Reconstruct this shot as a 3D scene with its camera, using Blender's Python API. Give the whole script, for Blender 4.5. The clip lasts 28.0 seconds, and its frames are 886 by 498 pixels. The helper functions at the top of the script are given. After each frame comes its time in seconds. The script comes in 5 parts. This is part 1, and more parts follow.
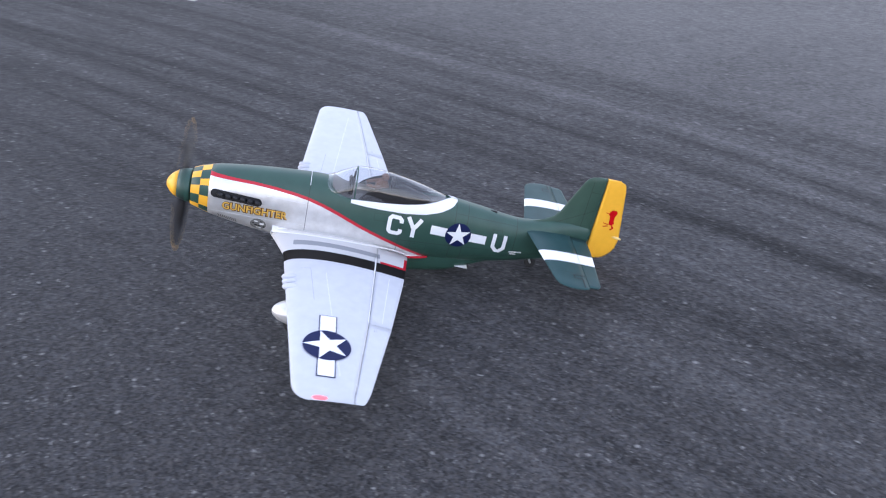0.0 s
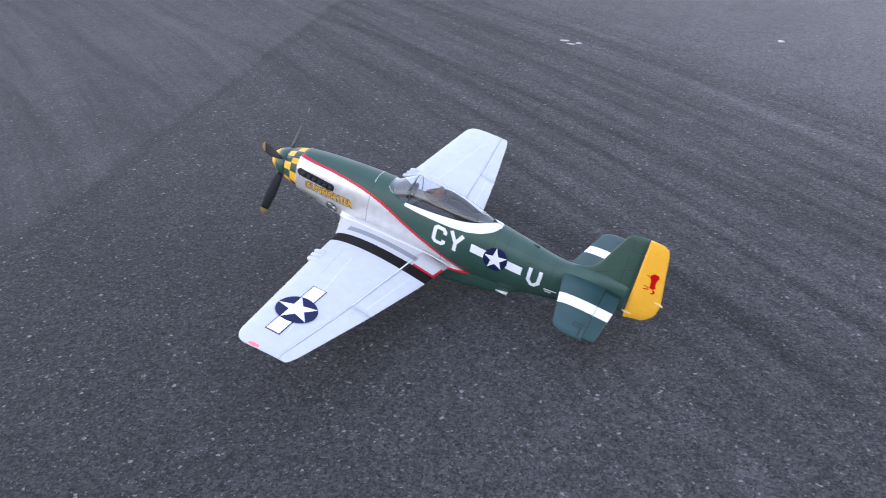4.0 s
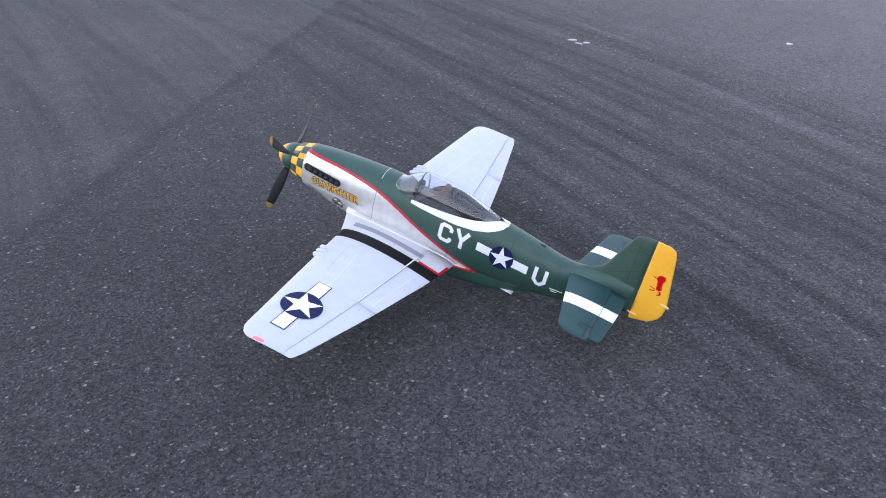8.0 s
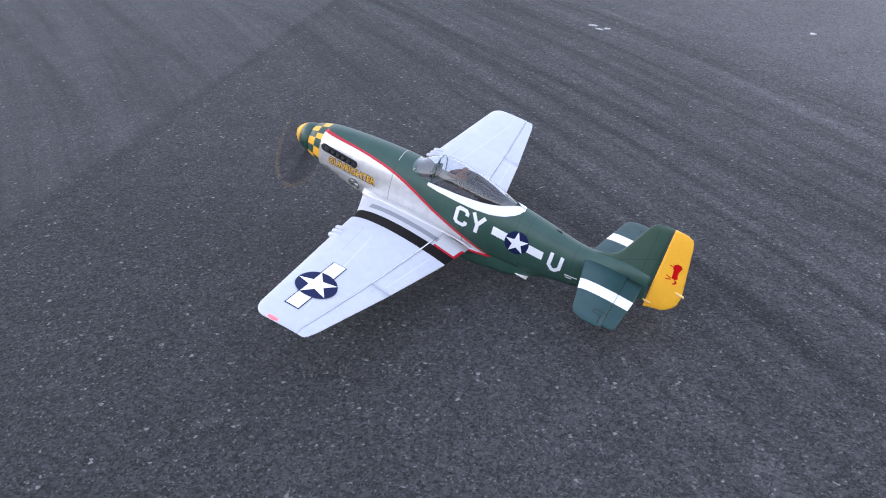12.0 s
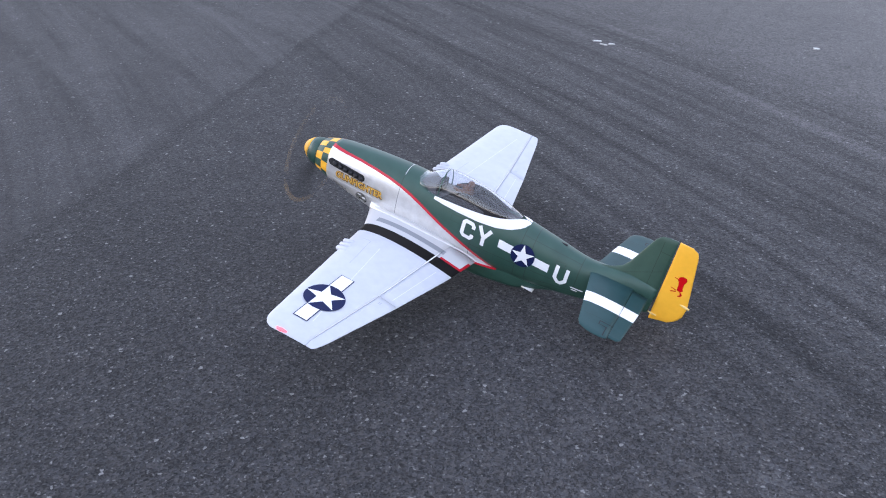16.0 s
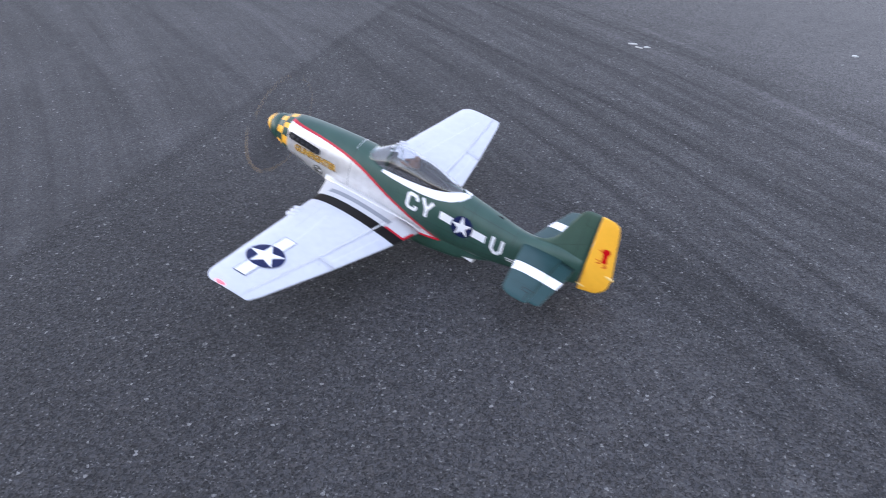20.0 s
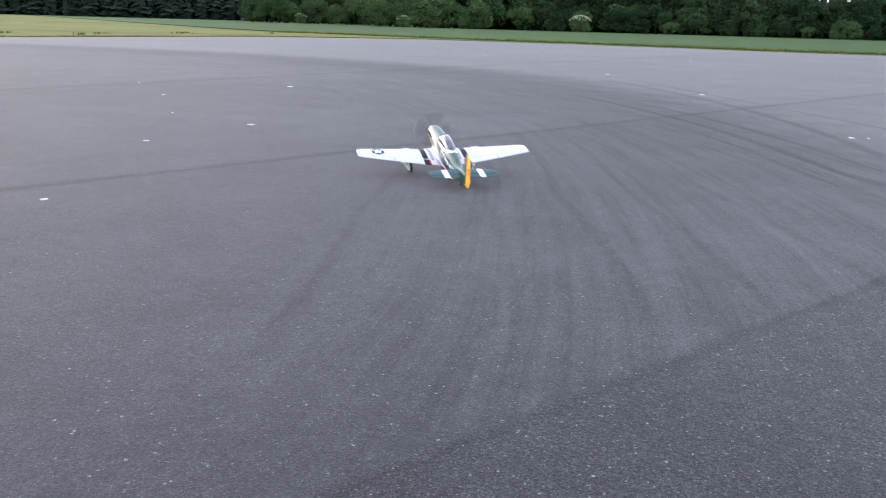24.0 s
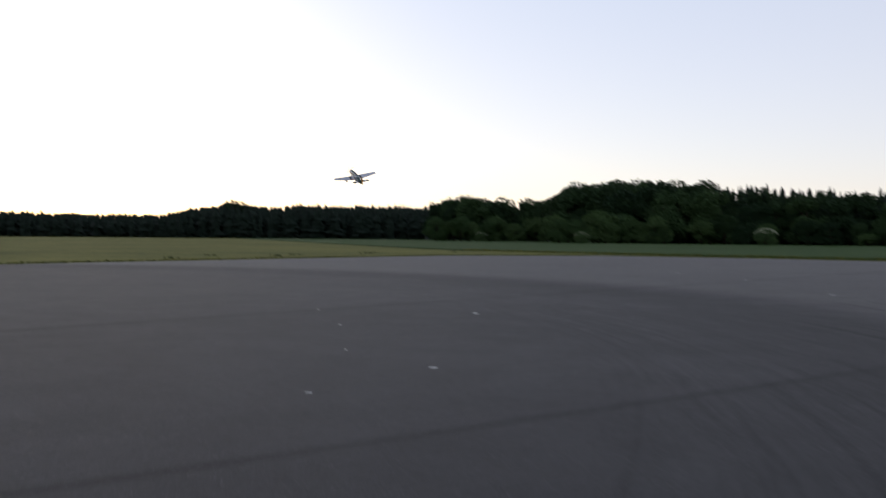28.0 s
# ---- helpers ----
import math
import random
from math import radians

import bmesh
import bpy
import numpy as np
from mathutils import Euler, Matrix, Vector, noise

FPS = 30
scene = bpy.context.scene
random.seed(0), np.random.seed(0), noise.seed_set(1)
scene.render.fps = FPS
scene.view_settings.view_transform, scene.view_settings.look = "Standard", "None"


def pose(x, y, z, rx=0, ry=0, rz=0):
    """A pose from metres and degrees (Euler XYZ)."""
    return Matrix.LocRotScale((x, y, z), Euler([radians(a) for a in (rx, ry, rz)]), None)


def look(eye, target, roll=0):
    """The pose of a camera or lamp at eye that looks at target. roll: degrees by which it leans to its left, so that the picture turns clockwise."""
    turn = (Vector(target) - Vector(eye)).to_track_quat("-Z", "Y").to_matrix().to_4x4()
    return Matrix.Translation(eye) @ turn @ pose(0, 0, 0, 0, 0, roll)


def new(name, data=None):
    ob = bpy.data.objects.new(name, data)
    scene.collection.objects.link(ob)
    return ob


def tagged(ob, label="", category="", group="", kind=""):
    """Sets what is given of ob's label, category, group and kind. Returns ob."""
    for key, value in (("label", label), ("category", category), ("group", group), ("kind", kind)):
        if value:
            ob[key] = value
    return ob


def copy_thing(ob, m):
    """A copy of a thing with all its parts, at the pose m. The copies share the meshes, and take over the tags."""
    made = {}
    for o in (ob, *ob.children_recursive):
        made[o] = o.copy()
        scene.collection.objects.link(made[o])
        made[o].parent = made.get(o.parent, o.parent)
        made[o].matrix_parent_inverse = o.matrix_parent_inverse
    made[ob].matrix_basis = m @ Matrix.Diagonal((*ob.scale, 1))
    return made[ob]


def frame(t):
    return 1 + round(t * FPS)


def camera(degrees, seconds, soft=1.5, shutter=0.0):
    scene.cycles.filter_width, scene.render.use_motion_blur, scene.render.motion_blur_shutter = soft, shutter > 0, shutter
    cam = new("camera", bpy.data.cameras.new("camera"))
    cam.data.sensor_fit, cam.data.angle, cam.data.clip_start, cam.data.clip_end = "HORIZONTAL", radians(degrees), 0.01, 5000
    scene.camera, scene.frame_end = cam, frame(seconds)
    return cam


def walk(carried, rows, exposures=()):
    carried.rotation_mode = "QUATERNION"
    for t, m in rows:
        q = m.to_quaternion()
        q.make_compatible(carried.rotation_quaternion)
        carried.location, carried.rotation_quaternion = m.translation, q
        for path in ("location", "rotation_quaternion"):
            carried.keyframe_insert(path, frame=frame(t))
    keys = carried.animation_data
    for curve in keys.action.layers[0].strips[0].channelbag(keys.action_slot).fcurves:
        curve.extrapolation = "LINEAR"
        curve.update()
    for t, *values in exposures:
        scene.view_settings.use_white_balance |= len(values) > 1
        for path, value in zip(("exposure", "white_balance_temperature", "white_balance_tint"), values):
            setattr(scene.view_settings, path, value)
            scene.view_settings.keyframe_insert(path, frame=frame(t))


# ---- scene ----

# ------------------------------------------------------------------ camera
cam = camera(54.88, 28.0, soft=1.05, shutter=0.85)
# seconds, eye x y z, yaw, pitch, roll
CAMERA_ROWS = [
    (0.0, -1.428, 2.040, 1.372, -179.59, -32.54, -0.73),
    (0.5, -1.409, 2.033, 1.364, -175.24, -31.86, -1.61),
    (1.0, -1.395, 2.036, 1.360, -170.77, -31.25, -1.45),
    (1.5, -1.381, 2.041, 1.354, -166.97, -30.21, -1.12),
    (2.0, -1.360, 2.049, 1.352, -162.87, -29.57, -1.36),
    (2.5, -1.341, 2.048, 1.355, -158.13, -29.55, -1.34),
    (3.0, -1.349, 2.055, 1.358, -155.55, -28.32, -0.76),
    (3.5, -1.338, 2.047, 1.357, -155.34, -28.58, -0.57),
    (4.0, -1.324, 2.040, 1.355, -155.82, -28.97, -0.69),
    (4.5, -1.326, 2.036, 1.353, -157.06, -29.17, -0.38),
    (6.5, -1.321, 2.042, 1.355, -157.03, -28.86, 0.39),
    (7.0, -1.322, 2.043, 1.354, -156.29, -29.05, 0.14),
    (7.5, -1.316, 2.045, 1.352, -156.00, -29.40, 0.33),
    (8.0, -1.311, 2.038, 1.351, -155.66, -29.12, 0.17),
    (8.5, -1.311, 2.038, 1.351, -155.46, -29.49, 0.26),
    (9.0, -1.310, 2.038, 1.346, -155.07, -30.29, 0.41),
    (9.5, -1.310, 2.043, 1.347, -154.75, -30.08, 0.64),
    (10.0, -1.309, 2.043, 1.348, -154.77, -29.75, 0.69),
    (10.5, -1.308, 2.042, 1.349, -154.98, -29.79, 0.94),
    (11.0, -1.311, 2.042, 1.347, -155.12, -29.83, 1.17),
    (11.5, -1.308, 2.041, 1.347, -155.20, -30.08, 1.37),
    (12.0, -1.305, 2.038, 1.345, -154.64, -30.16, 1.04),
    (12.5, -1.304, 2.041, 1.346, -154.39, -30.11, 1.10),
    (14.5, -1.307, 2.046, 1.354, -154.32, -29.41, 0.89),
    (15.0, -1.306, 2.051, 1.353, -154.06, -29.31, 0.82),
    (15.5, -1.310, 2.056, 1.354, -154.05, -29.05, 0.56),
    (16.0, -1.310, 2.059, 1.350, -154.24, -29.15, 0.75),
    (16.5, -1.304, 2.059, 1.350, -154.46, -29.40, 1.01),
    (17.0, -1.301, 2.058, 1.350, -154.71, -29.51, 1.09),
    (17.5, -1.303, 2.061, 1.354, -154.79, -29.37, 1.21),
    (18.0, -1.305, 2.066, 1.357, -154.74, -29.24, 1.24),
    (18.5, -1.307, 2.072, 1.357, -154.33, -29.21, 1.18),
    (19.0, -1.307, 2.079, 1.356, -153.73, -29.18, 1.37),
    (19.5, -1.309, 2.080, 1.354, -153.17, -29.30, 1.44),
    (20.0, -1.315, 2.088, 1.355, -152.09, -29.19, 1.32),
    (20.5, -1.326, 2.097, 1.354, -151.17, -28.76, 1.13),
    (22.5, -1.220, 2.144, 1.215, -128.47, -17.08, -0.72),
    (23, -1.166, 2.157, 1.212, -124.23, -16.32, -1.90),
    (23.5, -1.157, 2.149, 1.225, -119.54, -15.37, 0.83),
    (24, -1.159, 2.146, 1.228, -118.58, -14.79, 1.59),
    (24.5, -1.149, 2.138, 1.224, -118.62, -14.93, 1.37),
    (25, -1.140, 2.138, 1.230, -117.07, -14.49, 0.77),
    (25.5, -1.121, 2.140, 1.245, -115.75, -12.70, 0.76),
    (26, -1.109, 2.148, 1.257, -113.89, -9.53, 1.47),
    (26.5, -1.115, 2.155, 1.274, -112.15, -6.99, 0.21),
    (27, -0.834, 2.055, 1.290, -110.71, -4.10, 0.64),
    (27.5, -0.112, 1.821, 1.305, -109.21, -2.91, 0.58),
    (28, 0.770, 1.636, 1.300, -106.49, -0.78, 0.50),
]


def aimed(x, y, z, yaw, pitch, roll):
    return pose(x, y, z, 90 + pitch, 0, yaw) @ pose(0, 0, 0, 0, 0, roll)


# seconds, stops, white balance
EXPOSURES = [(0.0, 1.57, 6160, 15), (3.0, 1.62, 6160, 15), (8.0, 1.57, 6160, 15), (20.0, 1.64, 6180, 15), (22.5, 1.96, 6380, 17), (24.0, 2.00, 6390, 16), (25.0, 2.04, 6400, 16), (26.0, 1.76, 6460, 16), (26.5, 1.36, 6500, 16), (27.0, 0.74, 6480, 15), (28.0, -0.14, 6500, 14)]
walk(cam, [(t, aimed(*row)) for t, *row in CAMERA_ROWS], EXPOSURES)

# ------------------------------------------------------------------ light
world = bpy.data.worlds.new("dusk_sky")
scene.world = world
world.use_nodes = True
wn = world.node_tree.nodes
sky = wn.new("ShaderNodeTexSky")
sky.sky_type = "NISHITA"
sky.sun_disc = False
sky.sun_elevation = radians(9)
SUN_AZ = radians(8)
sky.sun_rotation = radians(90) - SUN_AZ
sky.air_density, sky.dust_density, sky.ozone_density = 1.0, 0.7, 2.5
wn["Background"].inputs["Strength"].default_value = 0.15
veil = wn.new("ShaderNodeMix")  # a thin, even layer of evening cloud before the clear sky
veil.data_type = "RGBA"
veil.inputs["Factor"].default_value = 0.50
height = wn.new("ShaderNodeTexGradient")  # 0 at the horizon, 1 overhead
height.texture_mapping.mapping_x = "Z"
haze = wn.new("ShaderNodeValToRGB")
for place, colour in ((0.0, (0.90, 0.81, 0.80)), (0.30, (0.73, 0.755, 0.84)), (0.70, (0.45, 0.485, 0.59))):
    stop = haze.color_ramp.elements[0] if place == 0.0 else haze.color_ramp.elements.new(place)
    stop.color = (*colour, 1)
haze.color_ramp.elements.remove(haze.color_ramp.elements[-1])
thick = wn.new("ShaderNodeVectorMath")
thick.operation = "SCALE"
thick.inputs["Scale"].default_value = 10.6
world.node_tree.links.new(height.outputs["Fac"], haze.inputs[0])
world.node_tree.links.new(haze.outputs["Color"], thick.inputs[0])
world.node_tree.links.new(thick.outputs[0], veil.inputs[7])
world.node_tree.links.new(sky.outputs["Color"], veil.inputs[6])
world.node_tree.links.new(veil.outputs[2], wn["Background"].inputs["Color"])

sun = new("sun", bpy.data.lights.new("sun", "SUN"))
sun.data.energy, sun.data.angle, sun.data.color = 0.40, radians(50), (1.0, 0.95, 0.90)
sun.matrix_world = look((100 * math.cos(SUN_AZ), 100 * math.sin(SUN_AZ), 20), (0, 0, 0))

# ------------------------------------------------------------------ node helpers


class Nodes:
    """A short way to write a material's nodes."""

    def __init__(self, name):
        self.material = bpy.data.materials.new(name)
        self.material.use_nodes = True
        self.tree = self.material.node_tree
        self.bsdf = self.tree.nodes["Principled BSDF"]

    def add(self, kind, **inputs):
        node = self.tree.nodes.new(kind)
        for key, value in inputs.items():
            self.put(node.inputs[key.replace("_", " ")], value)
        return node

    def put(self, socket, value):
        if isinstance(value, bpy.types.NodeSocket):
            self.tree.links.new(value, socket)
        else:
            socket.default_value = value

    def maths(self, operation, a, b=0.0, c=0.0):
        node = self.tree.nodes.new("ShaderNodeMath")
        node.operation = operation
        for socket, value in zip(node.inputs, (a, b, c)):
            self.put(socket, value)
        return node.outputs[0]

    def mix(self, factor, a, b):
        node = self.tree.nodes.new("ShaderNodeMix")
        node.data_type = "RGBA"
        self.put(node.inputs["Factor"], factor)
        self.put(node.inputs[6], a if isinstance(a, bpy.types.NodeSocket) else (*a, 1))
        self.put(node.inputs[7], b if isinstance(b, bpy.types.NodeSocket) else (*b, 1))
        return node.outputs[2]

    def place(self):
        return self.tree.nodes.new("ShaderNodeTexCoord").outputs["Object"]

    def axes(self, vector):
        node = self.tree.nodes.new("ShaderNodeSeparateXYZ")
        self.put(node.inputs[0], vector)
        return node.outputs

    def noise(self, vector, scale, detail=3.0, rough=0.55):
        node = self.add("ShaderNodeTexNoise", Vector=vector, Scale=scale, Detail=detail, Roughness=rough)
        return node.outputs["Fac"]

    def ramp(self, value, low, high):
        node = self.tree.nodes.new("ShaderNodeMapRange")
        node.clamp = True
        for socket, v in zip(node.inputs, (value, low, high, 0.0, 1.0)):
            self.put(socket, v)
        return node.outputs[0]

    def line(self, value, points):
        """A piecewise straight function, written as a ramp of greys."""
        x0, x1 = points[0][0], points[-1][0]
        y0, y1 = min(p[1] for p in points), max(p[1] for p in points)
        node = self.tree.nodes.new("ShaderNodeValToRGB")
        self.put(node.inputs[0], self.ramp(value, x0, x1))
        while len(node.color_ramp.elements) < len(points):
            node.color_ramp.elements.new(0.5)
        for e, (x, y) in zip(node.color_ramp.elements, points):
            e.position = (x - x0) / (x1 - x0)
            e.color = [(y - y0) / (y1 - y0)] * 3 + [1]
        return self.maths("MULTIPLY_ADD", self.axes(node.outputs[0])[0], y1 - y0, y0)

    def band(self, value, low, high):
        return self.maths("MULTIPLY", self.maths("GREATER_THAN", value, low), self.maths("LESS_THAN", value, high))

    def either(self, *masks):
        out = masks[0]
        for m in masks[1:]:
            out = self.maths("MAXIMUM", out, m)
        return out

    def both(self, *masks):
        out = masks[0]
        for m in masks[1:]:
            out = self.maths("MULTIPLY", out, m)
        return out

    def bump(self, height, strength, distance):
        node = self.add("ShaderNodeBump", Height=height, Strength=strength, Distance=distance)
        self.put(self.bsdf.inputs["Normal"], node.outputs[0])

    def done(self, color=None, roughness=None, metal=None):
        if color is not None:
            self.put(self.bsdf.inputs["Base Color"], color if isinstance(color, bpy.types.NodeSocket) else (*color, 1))
        if roughness is not None:
            self.put(self.bsdf.inputs["Roughness"], roughness)
        if metal is not None:
            self.put(self.bsdf.inputs["Metallic"], metal)
        return self.material


def paint(name, color, roughness=0.45, metal=0.0, wear=0.12, scale=60, gloss=0.5):
    """Paint or plastic with faint mottling at two scales."""
    n = Nodes(name)
    p = n.place()
    tone = n.maths("ADD", n.maths("MULTIPLY", n.noise(p, scale), 0.6), n.maths("MULTIPLY", n.noise(p, scale / 7), 0.4))
    dark = tuple(c * (1 - wear) for c in color)
    light = tuple(min(1, c * (1 + wear)) for c in color)
    n.bump(n.noise(p, scale * 6, 2), 0.08, 0.001)
    n.put(n.bsdf.inputs["Specular IOR Level"], gloss)
    return n.done(n.mix(n.ramp(tone, 0.3, 0.7), dark, light), n.maths("MULTIPLY_ADD", tone, 0.2, roughness - 0.1), metal)


GREEN = (0.024, 0.066, 0.050)
WHITE = (0.74, 0.74, 0.75)
RED = (0.45, 0.009, 0.024)
YELLOW = (0.86, 0.43, 0.030)
BLACK = (0.018, 0.018, 0.020)
NAVY = (0.008, 0.013, 0.058)

green_paint = paint("green_paint", GREEN, 0.42)
white_paint = paint("white_paint", WHITE, 0.45, wear=0.03)
black_paint = paint("black_paint", BLACK, 0.5, gloss=0.25)
yellow_paint = paint("yellow_paint", YELLOW, 0.42, wear=0.05)
blade_yellow = paint("blade_yellow", (0.30, 0.17, 0.035), 0.5, wear=0.1)
pale_yellow = paint("pale_yellow", (0.80, 0.56, 0.20), 0.5, wear=0.1)
navy_paint = paint("navy_paint", NAVY, 0.5, gloss=0.12)
red_paint = paint("red_paint", RED, 0.45, gloss=0.2)
print_red = paint("print_red", (0.50, 0.005, 0.008), 0.6, gloss=0.04)
silver_paint = paint("silver_paint", (0.68, 0.67, 0.66), 0.34, 0.55, 0.05)
grey_paint = paint("grey_paint", (0.30, 0.31, 0.33), 0.6)
badge_grey = paint("badge_grey", (0.16, 0.16, 0.15), 0.5)
rubber = paint("rubber", (0.02, 0.02, 0.021), 0.75)
brown_paint = paint("brown_paint", (0.110, 0.050, 0.026), 0.7, scale=90, gloss=0.1)
cockpit_black = paint("cockpit_black", (0.014, 0.012, 0.012), 0.5, gloss=0.15)
cockpit_grey = paint("cockpit_grey", (0.050, 0.044, 0.042), 0.40)
ochre_print = paint("ochre_print", (0.62, 0.36, 0.06), 0.5)


def fuselage_material():
    """Dark green over silver, parted by a red stripe, with fine panel joints."""
    n = Nodes("fuselage_paint")
    p = n.place()
    x, y, z = n.axes(p)
    edge = n.line(x, [(-0.71, -0.096), (-0.602, -0.052), (-0.518, -0.017), (-0.453, 0.0135), (-0.41, 0.0305), (-0.37, 0.0425), (-0.33, 0.0500), (-0.28, 0.0557), (-0.225, 0.0592), (-0.112, 0.0605)])
    over = n.maths("SUBTRACT", z, edge)
    aft = n.maths("LESS_THAN", x, -0.7)
    green = n.either(n.maths("GREATER_THAN", over, 0.0), aft)
    slim = n.maths("DIVIDE", over, n.maths("MULTIPLY_ADD", n.ramp(x, -0.45, -0.25), -0.30, 1.0))
    stripe = n.both(n.band(slim, -0.0058, 0.0036), n.maths("GREATER_THAN", x, -0.712), n.maths("LESS_THAN", x, -0.112))
    tone = n.noise(p, 45)
    color = n.mix(n.ramp(tone, 0.3, 0.7), (0.64, 0.625, 0.61), (0.76, 0.75, 0.74))
    color = n.mix(green, color, n.mix(n.ramp(n.noise(p, 22), 0.3, 0.7), (0.021, 0.058, 0.044), (0.028, 0.072, 0.054)))
    color = n.mix(stripe, color, RED)
    joints = n.either(*[n.band(x, c - 0.0010, c + 0.0010) for c in (-0.368, -0.62, -0.765, -0.80, -0.945)])
    seam = n.both(n.band(z, -0.0408, -0.0390), n.maths("LESS_THAN", x, -0.60))
    low = n.both(n.either(n.band(z, -0.036, -0.0340), n.band(z, 0.0325, 0.0335)), n.band(x, -0.36, -0.118))
    for x0, x1, z0, z1 in ((-0.700, -0.655, -0.066, -0.046), (-0.765, -0.735, -0.078, -0.058), (-0.600, -0.545, 0.010, 0.032), (-0.905, -0.875, 0.008, 0.024)):
        frame_in = n.both(n.band(x, x0 + 0.0016, x1 - 0.0016), n.band(z, z0 + 0.0016, z1 - 0.0016))
        seam = n.either(seam, n.both(n.band(x, x0, x1), n.band(z, z0, z1), n.maths("SUBTRACT", 1.0, frame_in), 0.6))
    spine = n.maths("SUBTRACT", z, n.line(x, [(-0.945, 0.036), (-0.765, 0.056)]))
    waist = n.maths("SUBTRACT", z, n.line(x, [(-1.10, -0.030), (-0.80, -0.072)]))
    seam = n.either(seam, n.both(n.band(spine, -0.0007, 0.0007), n.band(x, -0.945, -0.765), 0.8), n.both(n.band(waist, -0.0011, 0.0011), n.band(x, -1.10, -0.80), 0.95))
    joints = n.either(joints, seam)
    color = n.mix(n.maths("MULTIPLY", joints, 0.62), color, (0.015, 0.02, 0.018))
    color = n.mix(n.maths("MULTIPLY", low, 0.8), color, (0.75, 0.75, 0.75))
    n.bump(n.maths("SUBTRACT", n.maths("MULTIPLY", n.noise(p, 300, 2), 0.15), joints), 0.25, 0.001)
    return n.done(color, n.mix(green, (0.36, 0.36, 0.36), (0.42, 0.42, 0.42)), n.maths("MULTIPLY", n.maths("SUBTRACT", 1.0, n.either(green, stripe)), 0.60))


def wing_material():
    """Silver-white foam wing with a black band, grey walkway and red-edged root."""
    n = Nodes("wing_paint")
    p = n.place()
    x, y0, z = n.axes(p)
    y = n.maths("ABSOLUTE", y0)
    tone = n.maths("ADD", n.maths("MULTIPLY", n.noise(p, 40), 0.5), n.maths("MULTIPLY", n.noise(p, 6), 0.5))
    color = n.mix(n.ramp(tone, 0.35, 0.65), (0.475, 0.485, 0.525), (0.530, 0.540, 0.580))
    root = n.maths("LESS_THAN", y, 0.152)
    color = n.mix(root, color, (0.54, 0.535, 0.535))
    walk_strip = n.both(n.band(y, 0.108, 0.130), n.band(x, -0.575, -0.345))
    color = n.mix(walk_strip, color, (0.26, 0.27, 0.29))
    red = n.both(n.maths("GREATER_THAN", y, 0.095), n.maths("LESS_THAN", y, 0.154), n.maths("LESS_THAN", x, -0.575),
                 n.either(n.maths("GREATER_THAN", y, 0.143), n.maths("LESS_THAN", n.maths("MULTIPLY_ADD", y, -0.12, x), -0.656)))
    color = n.mix(red, color, RED)
    color = n.mix(n.band(y, 0.153, 0.200), color, (0.009, 0.008, 0.008))
    sweep = n.maths("MULTIPLY_ADD", y, 0.10, x)
    lines = n.either(n.both(n.band(sweep, -0.3712, -0.3700), n.band(y, 0.245, 0.385)), n.both(n.band(y, 0.2445, 0.2457), n.band(sweep, -0.3712, -0.345)),
                     n.both(n.band(x, -0.5535, -0.5515), n.band(y, 0.462, 0.474), 0.8), n.both(n.band(x, -0.5580, -0.5562), n.band(y, 0.462, 0.474), 0.8))
    pale_lines = n.either(n.both(n.band(sweep, -0.4085, -0.4070), n.band(y, 0.26, 0.66)), n.both(n.band(n.maths("MULTIPLY_ADD", y, -0.12, x), -0.6245, -0.6230), n.band(y, 0.22, 0.43)))
    color = n.mix(n.maths("MULTIPLY", pale_lines, 0.5), color, (0.80, 0.80, 0.82))
    color = n.mix(n.maths("MULTIPLY", lines, 0.40), color, (0.12, 0.12, 0.14))
    n.bump(n.maths("SUBTRACT", n.maths("MULTIPLY", n.noise(p, 250, 2), 0.2), lines), 0.3, 0.001)
    n.put(n.bsdf.inputs["Specular IOR Level"], n.maths("MULTIPLY_ADD", n.band(y, 0.153, 0.200), -0.08, 0.16))
    return n.done(color, 0.42, n.maths("MULTIPLY", n.maths("SUBTRACT", 1.0, n.band(y, 0.153, 0.200)), 0.06))


def tail_material():
    """Dark blue-green tailplane with a white band."""
    n = Nodes("tailplane_paint")
    p = n.place()
    x, y0, z = n.axes(p)
    y = n.maths("ABSOLUTE", y0)
    color = n.mix(n.ramp(n.noise(p, 25), 0.3, 0.7), (0.017, 0.049, 0.050), (0.023, 0.060, 0.061))
    color = n.mix(n.band(y, 0.120, 0.166), color, (0.8, 0.8, 0.8))
    lines = n.both(n.band(y, 0.2155, 0.2165), n.maths("GREATER_THAN", x, -1.09))
    color = n.mix(n.maths("MULTIPLY", lines, 0.5), color, (0.01, 0.015, 0.015))
    n.bump(n.noise(p, 250, 2), 0.1, 0.001)
    n.put(n.bsdf.inputs["Specular IOR Level"], 0.24)
    return n.done(color, 0.5, 0.0)


